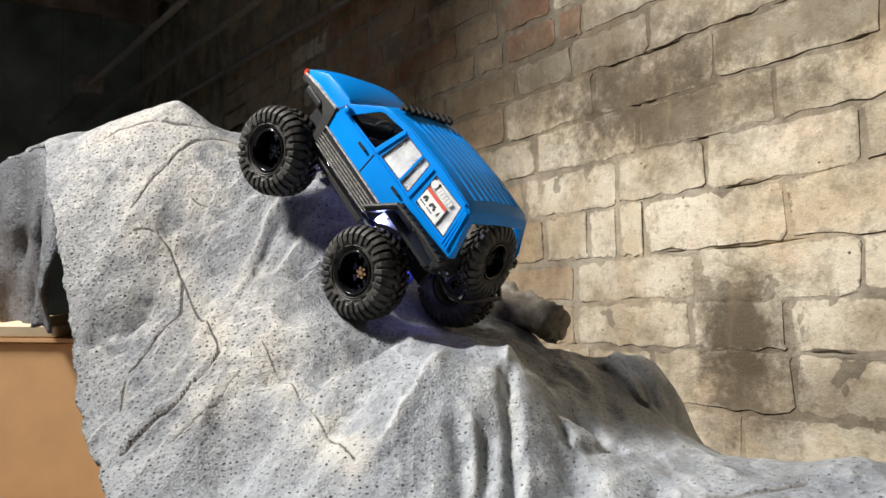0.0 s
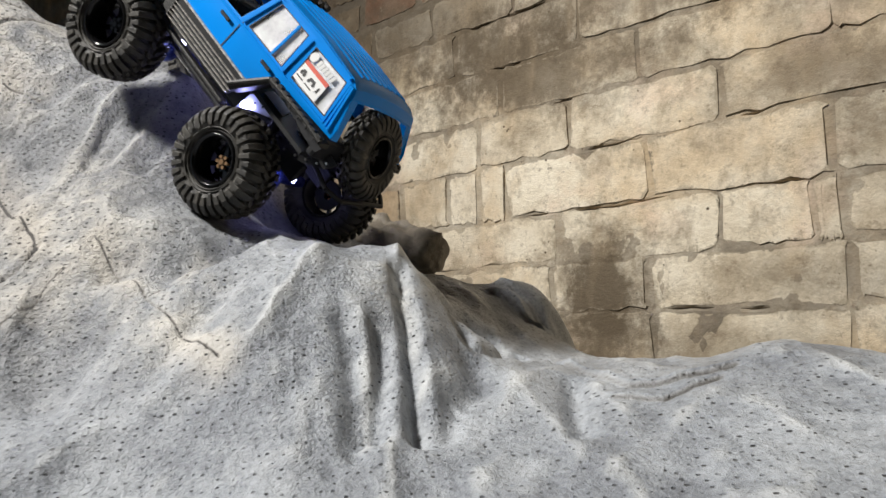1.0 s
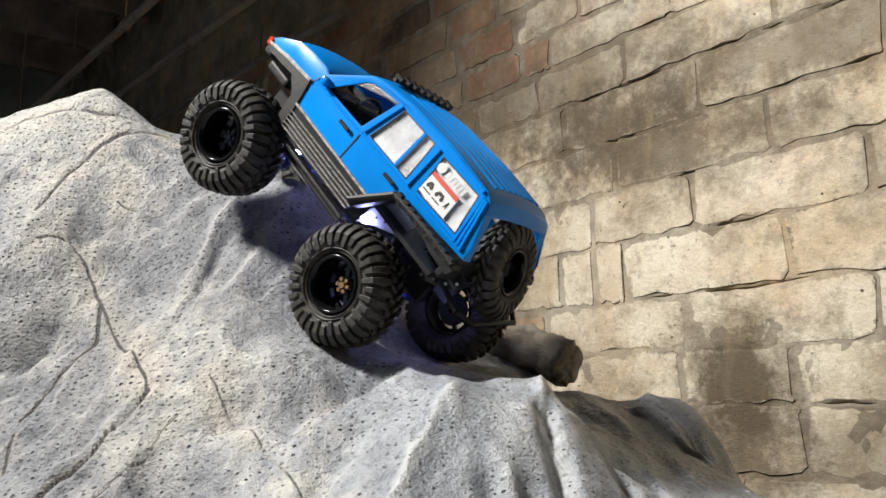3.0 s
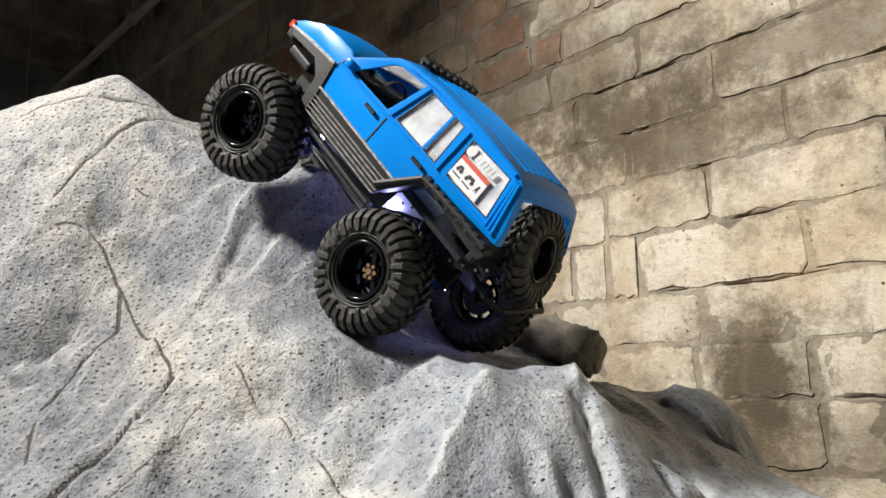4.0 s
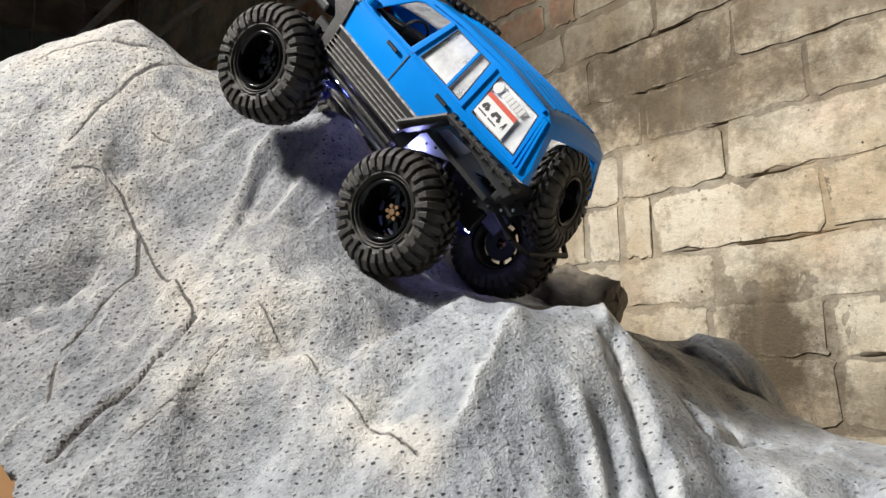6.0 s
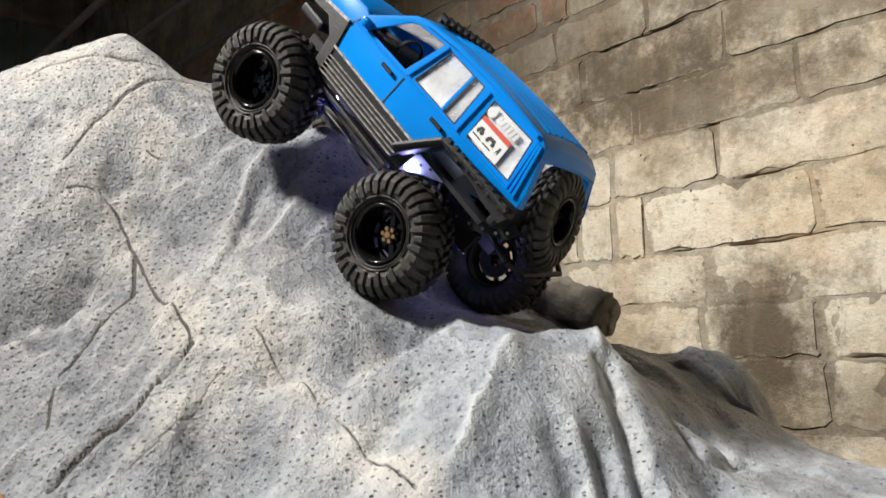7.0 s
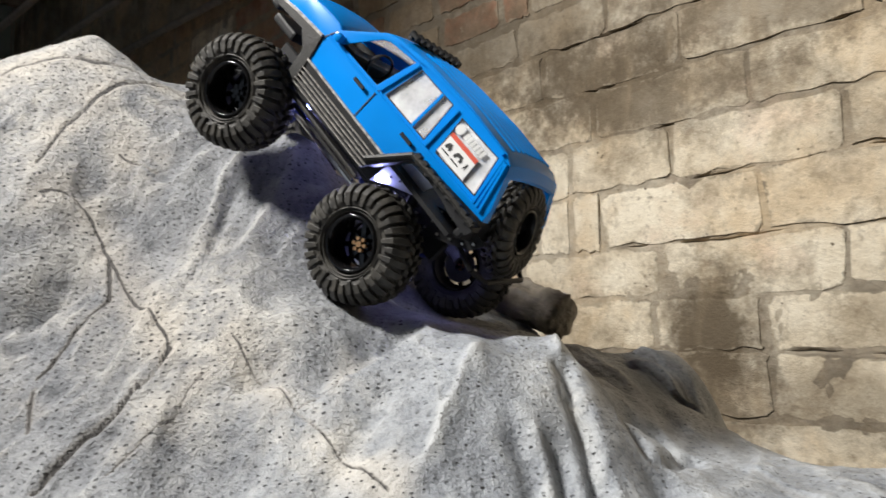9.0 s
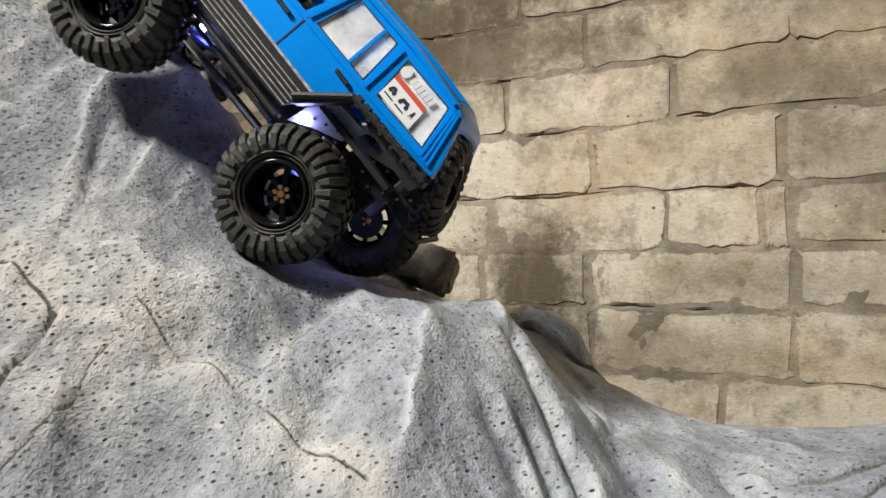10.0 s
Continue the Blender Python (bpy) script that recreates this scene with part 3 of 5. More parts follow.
def crag_heights(x, y):
    z = 1.0637 - 0.3772 * x - 0.0251 * y
    for cx, cy, r, h in FACE_HUMPS + FOOT_HUMPS:
        z = z + h * np.exp(-((x - cx) ** 2 + (y - cy) ** 2) / (2 * r * r))
    # the back falls away to the table
    back = 0.585 + 0.03 * np.sin(x * 9.0)
    z = z - np.clip(y - back, 0, 1) ** 1.5 * 6.0
    # the shoulder rounds off at its outer end
    z = z - 0.25 * np.clip(-0.88 - x, 0, 1) - 0.30 * np.clip(-0.98 - x, 0, 1)
    # crumpled flat lobe at the back with a sharp end
    z = z + 0.018 / (1 + np.exp((x + 0.472) / 0.0035)) * np.exp(-((y - 0.575) / 0.045) ** 2) * np.exp(-(np.minimum(x + 0.50, 0) / 0.05) ** 2)
    return z


def polyline_distance(x, y, line):
    best = np.full(x.shape, 9.0)
    for (ax, ay), (bx, by) in zip(line, line[1:]):
        dx, dy = bx - ax, by - ay
        t = np.clip(((x - ax) * dx + (y - ay) * dy) / (dx * dx + dy * dy), 0, 1)
        best = np.minimum(best, np.hypot(x - ax - t * dx, y - ay - t * dy))
    return best


def crag():
    # closer mesh where the cracks run
    xs = np.concatenate([np.arange(-1.05, -0.80, 0.0022), np.arange(-0.80, -0.43, 0.0009), np.arange(-0.43, 0.35, 0.0019)])
    ys = np.concatenate([np.arange(-0.12, 0.11, 0.0022), np.arange(0.11, 0.29, 0.0009), np.arange(0.29, 0.72, 0.0018)])
    x, y = np.meshgrid(xs, ys)
    z = crag_heights(x, y)
    fold = np.array([[noise.fractal((a * 8, b * 12, c * 8), 0.9, 2.1, 4) for a, b, c in zip(ra, rb, rc)] for ra, rb, rc in zip(x, y, z)])
    lump = np.array([[noise.fractal((a * 42, b * 42, c * 42), 0.8, 2.1, 4) for a, b, c in zip(ra, rb, rc)] for ra, rb, rc in zip(x, y, z)])
    crease = np.array([[noise.ridged_multi_fractal(((a * 0.95 + b * 0.3) * 23, (b * 0.95 - a * 0.3) * 7, c * 6), 0.9, 2.0, 3, 0.9, 1.5) for a, b, c in zip(ra, rb, rc)] for ra, rb, rc in zip(x, y, z)])
    # drapery running down towards the foot
    drape = np.array([[noise.ridged_multi_fractal(((a * 0.6 + b * 0.8) * 21, (a * 0.8 - b * 0.6) * 5.5, 2.3), 0.9, 2.0, 3, 0.9, 1.5) for a, b in zip(ra, rb)] for ra, rb in zip(x, y)])
    crinkle = np.array([[noise.ridged_multi_fractal((a * 38 + 2.0 * c, b * 46, c * 38), 0.8, 2.1, 3, 0.9, 1.6) for a, b, c in zip(ra, rb, rc)] for ra, rb, rc in zip(x, y, z)])
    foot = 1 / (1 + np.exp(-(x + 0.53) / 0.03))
    # stiff draped sheet: flat between sharp ridges
    sheet = np.array([[noise.noise(((a * 0.95 + b * 0.3) * 15 + f * 0.5, (b * 0.95 - a * 0.3) * 7 + f * 0.5, c * 6), noise_basis="VORONOI_F1") for a, b, c, f in zip(ra, rb, rc, rf)] for ra, rb, rc, rf in zip(x, y, z, fold)])
    rough = 0.0030 * fold + (0.0012 - 0.0005 * foot) * lump + (0.0062 - 0.0040 * foot) * (crease - crease.mean()) + (0.0006 + 0.0036 * foot) * (drape - drape.mean())
    rough = rough - (0.0005 - 0.0003 * foot) * (crinkle - crinkle.mean()) + (0.0088 - 0.0055 * foot) * (sheet - sheet.mean())
    rough = rough * (0.5 + 0.5 / (1 + np.exp(-(x + 0.76) / 0.015)))
    for sx, sy in SEATS:
        rough = rough * (1 - 0.85 * np.exp(-((x - sx) ** 2 + (y - sy) ** 2) / (2 * 0.024 ** 2)))
    z = z + rough
    # relief above its smoothed self drives the painted light and shade
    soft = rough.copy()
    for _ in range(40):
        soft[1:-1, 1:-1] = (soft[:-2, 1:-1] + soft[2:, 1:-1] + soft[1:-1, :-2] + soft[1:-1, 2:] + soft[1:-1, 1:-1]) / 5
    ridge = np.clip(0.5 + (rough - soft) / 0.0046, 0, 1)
    paint = np.zeros(x.shape)
    wob = 0.0022 * fold + 0.0010 * lump
    tan, hollow = np.zeros(x.shape), np.zeros(x.shape)
    fray = np.random.default_rng(5).random(x.shape)
    for depth, half, ink, line in CRACKS + SEAMS + FOLDS + LAPS:
        k = 1.0 if half > 0.004 else 0.4
        d = polyline_distance(x + k * wob, y + k * wob, line)
        g = np.exp(-(d / half) ** 2)
        z = z - depth * g
        if half < 0.004:
            paint = np.maximum(paint, ink * np.exp(-(d / (1.05 * half)) ** 2) * np.clip(0.75 + 0.7 * lump + 0.5 * fray, 0.35, 1))
            tan = np.maximum(tan, np.exp(-(d / 0.012) ** 2))
        else:
            hollow = np.maximum(hollow, ink * g)
    # threads of the frayed edge, a lip above and a groove below
    d = polyline_distance(x + 0.3 * wob, y + 0.3 * wob, FRAYED)
    teeth = np.clip(0.5 + 1.6 * np.sin(y * 2600 + 6 * lump) * np.clip(0.4 + fold, 0, 1) + 0.8 * (fray - 0.5), 0, 1)
    z = z - 0.0030 * np.exp(-(d / 0.0016) ** 2) + 0.0022 * np.exp(-((d - 0.0055) / 0.003) ** 2)
    paint = np.maximum(paint, 1.0 * np.exp(-(d / 0.0026) ** 2) * np.clip(0.30 + 0.85 * teeth * (0.6 + 1.2 * lump), 0, 1))
    for height, half, line in RIDGES:
        d = polyline_distance(x + wob, y + wob, line)
        z = z + height * np.exp(-np.abs(d) / half)
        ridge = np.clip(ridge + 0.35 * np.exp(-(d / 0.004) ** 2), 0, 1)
    for height, fade, line in LIPS:
        d = polyline_distance(x + 0.5 * wob, y + 0.5 * wob, line)
        px, py = [p[0] for p in line], [p[1] for p in line]
        behind = 1 / (1 + np.exp(-(y + 0.5 * wob - np.interp(x, px, py)) / 0.0009))
        ends = np.clip((x - px[0] + 0.012) / 0.012, 0, 1) * np.clip((px[-1] + 0.012 - x) / 0.012, 0, 1)
        z = z + ends * (height * behind * np.exp(-d / fade) - 0.5 * height * (1 - behind) * np.exp(-(d / 0.005) ** 2))
        # the lap's shadow, drawn as a dark line on the skin before it
        paint = np.maximum(paint, 0.55 * ends * (1 - behind) * np.exp(-(d / 0.0022) ** 2))
    cream = np.zeros(x.shape)
    for cx, cy, r, k in CREAM:
        cream = np.maximum(cream, k * np.exp(-((x - cx) ** 2 + (y - cy) ** 2) / (2 * r * r)))
    # folds count as deeper hollows, so their shade is painted stronger
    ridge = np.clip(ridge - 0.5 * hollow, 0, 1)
    edge_y = np.interp(xs, [p[0] for p in RIM] + [-0.5], [p[1] for p in RIM] + [0.02])
    keep = (y >= edge_y[None, :] + 0.004 * fold + 0.003 * lump) & (z > 0.98)
    index = -np.ones(x.shape, int)
    index[keep] = np.arange(keep.sum())
    verts = np.stack([x[keep], y[keep], z[keep]], 1)
    quad = keep[:-1, :-1] & keep[1:, :-1] & keep[:-1, 1:] & keep[1:, 1:]
    a, b, c, d = index[:-1, :-1][quad], index[:-1, 1:][quad], index[1:, 1:][quad], index[1:, :-1][quad]
    me = bpy.data.meshes.new("crag")
    me.from_pydata(verts.tolist(), [], np.stack([a, b, c, d], 1).tolist())
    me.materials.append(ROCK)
    me.polygons.foreach_set("use_smooth", [True] * len(me.polygons))
    at = me.attributes.new("crack", "FLOAT", "POINT")
    at.data.foreach_set("value", paint[keep].astype(np.float32))
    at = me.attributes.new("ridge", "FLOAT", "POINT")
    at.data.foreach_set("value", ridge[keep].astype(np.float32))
    at = me.attributes.new("tan", "FLOAT", "POINT")
    at.data.foreach_set("value", (tan * np.clip(0.45 + 0.9 * fold + 0.5 * lump, 0, 1))[keep].astype(np.float32))
    at = me.attributes.new("cream", "FLOAT", "POINT")
    at.data.foreach_set("value", (cream * np.clip(0.75 + 0.9 * fold + 0.8 * lump, 0, 1))[keep].astype(np.float32))
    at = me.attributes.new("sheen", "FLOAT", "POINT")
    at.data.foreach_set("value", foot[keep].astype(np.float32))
    ob = new("rock_obstacle", me)
    solid = ob.modifiers.new("shell", "SOLIDIFY")
    solid.thickness, solid.offset = 0.006, -1
    return tagged(ob, "grey painted artificial rock with pores, folds and cracks", "rock")


def drape():
    """The stiff painted cloth hanging down at the side of the rock."""
    bm = bmesh.new()
    out = Vector((0.75, -0.66, 0))
    rows = []
    for j in range(33):
        v = j / 32
        row = []
        for i in range(81):
            u = i / 80
            x = -0.780 - 0.310 * u
            y = float(np.interp(x, [q[0] for q in RIM], [q[1] for q in RIM]))
            p = Vector((x, y, float(crag_heights(np.array([x]), np.array([y]))[0]) - 0.004))
            deep = min(1.0, v * 2.2)
            swing = 0.009 * math.sin(u * 21 + 0.9 * math.sin(v * 4)) + 0.004 * math.sin(u * 47 + 2 * v) + 0.005 * noise.noise((u * 14, v * 5, 0.5))
            p = p + out * (swing * (0.10 + 0.90 * deep) + 0.012 * math.sin(min(1.0, v * 4) * math.pi / 2) - 0.006)
            hem = 1.236 + 0.006 * math.sin(u * 9) + 0.003 * math.sin(u * 31)
            p.z = p.z + 0.006 * math.sin(min(1.0, v * 6) * math.pi) - v * (p.z - hem)
            row.append(bm.verts.new(p))
        rows.append(row)
    for p, q in zip(rows, rows[1:]):
        for k in range(len(p) - 1):
            bm.faces.new((p[k], q[k], q[k + 1], p[k + 1]))
    ob = part("hanging_cloth", bm, ROCK, rock, "stiff grey painted cloth hanging in folds", smooth=True)
    shell = ob.modifiers.new("shell", "SOLIDIFY")
    shell.thickness = 0.003


def board():
    bm = bmesh.new()
    box(bm, -0.13, 0.12, -0.035, 0.035, 0, 0.012)
    bevel(bm, 0.0015, 1)
    tagged(part("wooden_board", bm, BEIGE, m=pose(-0.965, 0.165, 1.2257, 0, 0, -33)), "pale wooden board lying on the cardboard carton", "board")


def support():
    bm = bmesh.new()
    box(bm, -1.5, 0.7, -0.25, 0.72, 0.93, 0.97)
    bevel(bm, 0.003, 1)
    t = thing("workbench", "dark timber bench under the artificial rock", "bench")
    part("bench_top", bm, JOIST, t)
    for x in (-1.42, 0.62):
        for y in (-0.18, 0.65):
            bm = bmesh.new()
            box(bm, x - 0.035, x + 0.035, y - 0.035, y + 0.035, 0, 0.93)
            part("leg", bm, JOIST, t)


def cardboard_box():
    t = thing("cardboard_box", "brown cardboard carton with clear tape beside the rock", "box", pose(-1.03, 0.16, 0.97, 0, 0, -33))
    bm = bmesh.new()
    box(bm, -0.17, 0.17, -0.30, 0.26, 0, 0.25)
    bevel(bm, 0.003, 2)
    part("carton", bm, CARD, t)
    bm = bmesh.new()
    box(bm, 0.1702, 0.1708, -0.10, -0.02, 0.0, 0.2505)
    part("tape", bm, TAPE, t, "glossy parcel tape")
    bm = bmesh.new()
    box(bm, -0.16, 0.1725, -0.298, 0.10, 0.2512, 0.2552)
    part("flap", bm, CARD, t)


# ---- wheels ----
def tyre_mesh(radius, width, blocks):
    bm = bmesh.new()
    half = width / 2
    prof = [(0.47, -0.70), (0.50, -0.82), (0.57, -0.93), (0.66, -0.99), (0.745, -0.98), (0.82, -0.90), (0.875, -0.74), (0.905, -0.45), (0.915, 0), (0.905, 0.45), (0.875, 0.74), (0.82, 0.90), (0.745, 0.98), (0.66, 0.99), (0.57, 0.93), (0.50, 0.82), (0.47, 0.70), (0.45, 0.5), (0.45, -0.5)]
    seg, rings = 56, []
    for i in range(seg):
        a = 2 * math.pi * i / seg
        rings.append([bm.verts.new((math.cos(a) * r * radius, s * half, math.sin(a) * r * radius)) for r, s in prof])
    for i in range(seg):
        p, q = rings[i], rings[(i + 1) % seg]
        for j in range(len(prof)):
            bm.faces.new((p[j], p[(j + 1) % len(prof)], q[(j + 1) % len(prof)], q[j]))

    lugs = bmesh.new()

    def lug(at, path, wide, high):
        """One worn tread block that bends over the shoulder: path of (radius, offset, turn) along the carcass."""
        loops = []
        for k, (r, sy, turn) in enumerate(path):
            end = 0.80 if k in (0, len(path) - 1) else 1.0
            tall = high * (0.75 if k in (0, len(path) - 1) else 1.0)
            slope = min(1.0, max(0.0, (abs(sy) - 0.55) / 0.40))
            loop = []
            for w, h in ((-0.5, -0.02), (-0.47, tall * 0.88), (-0.40, tall), (0.40, tall), (0.47, tall * 0.88), (0.5, -0.02)):
                a = at + turn + w * wide * end
                rr = r + h * (1 - 0.75 * slope)
                loop.append(lugs.verts.new((math.cos(a) * rr * radius, (sy + math.copysign(h * 1.1 * slope, sy)) * half, math.sin(a) * rr * radius)))
            loops.append(loop)
        for p, q in zip(loops, loops[1:]):
            for k in range(5):
                lugs.faces.new((p[k], p[k + 1], q[k + 1], q[k]))
        lugs.faces.new(loops[0])
        lugs.faces.new(loops[-1][::-1])

    pitch = 2 * math.pi / blocks
    for i in range(blocks):
        for side in (-1, 1):
            a = pitch * (i + (0.5 if side > 0 else 0))
            d = pitch * 0.16
            low = 0.59 if i % 2 else 0.66
            lug(a, [(low, side * 0.985, 0), (0.79, side * 0.955, 0), (0.86, side * 0.80, d * 0.3), (0.895, side * 0.60, d * 0.7), (0.908, side * 0.42, d)], pitch * 0.66, 0.090)
            lug(a + pitch * 0.42, [(0.910, side * 0.38, 0), (0.914, side * 0.20, d * 2), (0.915, side * 0.05, d * 3)], pitch * 0.54, 0.085)
    for mesh in (bm, lugs):
        bmesh.ops.recalc_face_normals(mesh, faces=mesh.faces[:])
    return bm, lugs


def lathe(bm, profile, seg=40):
    rings = []
    for i in range(seg):
        a = 2 * math.pi * i / seg
        rings.append([bm.verts.new((math.cos(a) * r, y, math.sin(a) * r)) for r, y in profile])
    for i in range(seg):
        p, q = rings[i], rings[(i + 1) % seg]
        for j in range(len(profile) - 1):
            bm.faces.new((p[j], q[j], q[j + 1], p[j + 1]))


def make_wheel(name, parent, m, radius, width, blocks, nut):
    """Wheel about its own y axis, outer face towards +y."""
    carcass, lugs = tyre_mesh(radius, width, blocks)
    w = part(name, carcass, RUBBER, parent, "dusty black off-road tyre with chunky tread", m=m)
    part("tread", lugs, RUBBER, w, smooth=True)["kind"] = "stuff"
    w.children[-1].data.set_sharp_from_angle(angle=0.6)
    h = width / 2
    bm = bmesh.new()
    R = radius * 0.475
    lathe(bm, [(R * 0.92, -h * 0.8), (R, -h * 0.82), (R, h * 0.86), (R * 0.96, h * 0.95), (R * 0.88, h * 0.92), (R * 0.84, h * 0.70), (R * 0.80, h * 0.35), (R * 0.78, -h * 0.1)])
    part("rim", bm, GLOSS, w, "gloss black beadlock rim", smooth=True)
    bm = bmesh.new()
    for r0, s0 in ((0.515, 0.875), (0.565, 0.945)):
        lathe(bm, [((r0 - 0.014) * radius, (s0 - 0.03) * h), ((r0 - 0.004) * radius, (s0 + 0.06) * h), ((r0 + 0.008) * radius, (s0 + 0.06) * h), ((r0 + 0.018) * radius, (s0 + 0.01) * h)], 56)
    part("bead", bm, RUBBER, w, smooth=True)
    bm = bmesh.new()
    lathe(bm, [(0.0005, h * 0.12), (R * 0.30, h * 0.12), (R * 0.34, -h * 0.05), (R * 0.34, -h * 0.2)], 24)
    for i in range(8):
        a = 2 * math.pi * i / 8
        box(bm, R * 0.28, R * 0.82, -h * 0.14, h * 0.02, -R * 0.085, R * 0.085, Matrix.Rotation(a, 4, "Y"))
    part("spokes", bm, GLOSS, w)
    bm = bmesh.new()
    lathe(bm, [(R * 0.20, -h * 0.3), (R * 0.66, -h * 0.3)], 32)
    part("brake_disc", bm, BLACK, w)
    for i in range(6):
        a = 2 * math.pi * (i + 0.5) / 6
        bm = bmesh.new()
        tube(bm, (math.cos(a) * R * 0.21, h * 0.1, math.sin(a) * R * 0.21), (math.cos(a) * R * 0.21, h * 0.30, math.sin(a) * R * 0.21), R * 0.075, seg=6)
        part("wheel_nut", bm, nut, w)
    bm = bmesh.new()
    tube(bm, (0, h * 0.1, 0), (0, h * 0.34, 0), R * 0.12, seg=6)
    part("hub_nut", bm, nut, w)
    return w


# ---- the model car ----
CAR = pose(-0.6207, 0.344, 1.355, 0.8, -48.7, 200.1)
W = 0.0513


def side_y(x, z):
    """Half width of the shell: tumblehome above the belt, a narrower nose."""
    y = W - max(0.0, z - 0.067) * 0.22
    if x > 0.05:
        y -= (x - 0.05) * 0.10
    return y


def mirrored(bm):
    g = bmesh.ops.duplicate(bm, geom=bm.verts[:] + bm.edges[:] + bm.faces[:])["geom"]
    vs = [v for v in g if isinstance(v, bmesh.types.BMVert)]
    for v in vs:
        v.co.y = -v.co.y
    bmesh.ops.reverse_faces(bm, faces=[f for f in g if isinstance(f, bmesh.types.BMFace)])


SHELL = [(0.1056, 0.0569), (0.1062, 0.0525), (0.080, 0.0565), (0.0500, 0.0600), (0.0472, 0.0426), (-0.0440, 0.0424), (-0.0614, 0.0600), (-0.1210, 0.0641),
         (-0.1195, 0.072), (-0.1060, 0.0970), (-0.0988, 0.1006), (-0.060, 0.1025), (-0.020, 0.1010), (0.0080, 0.0968), (0.0180, 0.0935), (0.0430, 0.0720), (0.0480, 0.0735), (0.0830, 0.0705)]
WIN_FRONT = [(0.0350, 0.0662), (0.0170, 0.0880), (0.0120, 0.0908), (-0.0115, 0.0945), (-0.0052, 0.0672)]
WIN_REAR = [(-0.0151, 0.0678), (-0.0190, 0.0945), (-0.0510, 0.0950), (-0.0558, 0.0683)]
WIN_QUARTER = [(-0.0621, 0.0940), (-0.0970, 0.0948), (-0.1053, 0.0704), (-0.0676, 0.0690)]


def strip(bm, pts, half, lift, thick):
    """A raised ribbon along points in the xz plane of the shell's side."""
    for (ax, az), (bx, bz) in zip(pts, pts[1:]):
        d = Vector((bx - ax, bz - az)).normalized()
        n = Vector((-d.y, d.x)) * half
        q = [(ax + n.x, az + n.y), (bx + n.x, bz + n.y), (bx - n.x, bz - n.y), (ax - n.x, az - n.y)]
        lo = [bm.verts.new((x, side_y(x, z) - 0.0008, z)) for x, z in q]
        hi = [bm.verts.new((x, side_y(x, z) + thick, z)) for x, z in q]
        bm.faces.new(hi[::-1])
        for i in range(4):
            bm.faces.new((lo[i], lo[(i + 1) % 4], hi[(i + 1) % 4], hi[i]))
    bmesh.ops.recalc_face_normals(bm, faces=bm.faces[:])


def grid_skin(bm, rows, thick):
    """A sheet through rows of points, with a thickness downwards."""
    for off in (0, -thick):
        vs = [[bm.verts.new((p[0], p[1], p[2] + off)) for p in row] for row in rows]
        for a, b in zip(vs, vs[1:]):
            for i in range(len(a) - 1):
                bm.faces.new((a[i], a[i + 1], b[i + 1], b[i]) if off == 0 else (b[i], b[i + 1], a[i + 1], a[i]))
        if off == 0:
            top = vs
    for a, b in ((top, vs),):
        n, k = len(a), len(a[0])
        for i in range(n - 1):
            bm.faces.new((a[i][0], a[i + 1][0], b[i + 1][0], b[i][0]))
            bm.faces.new((a[i + 1][k - 1], a[i][k - 1], b[i][k - 1], b[i + 1][k - 1]))
        for j in range(k - 1):
            bm.faces.new((a[0][j + 1], a[0][j], b[0][j], b[0][j + 1]))
            bm.faces.new((a[n - 1][j], a[n - 1][j + 1], b[n - 1][j + 1], b[n - 1][j]))
    bmesh.ops.recalc_face_normals(bm, faces=bm.faces[:])


def across(x, z, half, crown, n=16):
    return [(x, -half + 2 * half * i / n, z + crown * (1 - abs(2 * i / n - 1) ** 2.5)) for i in range(n + 1)]


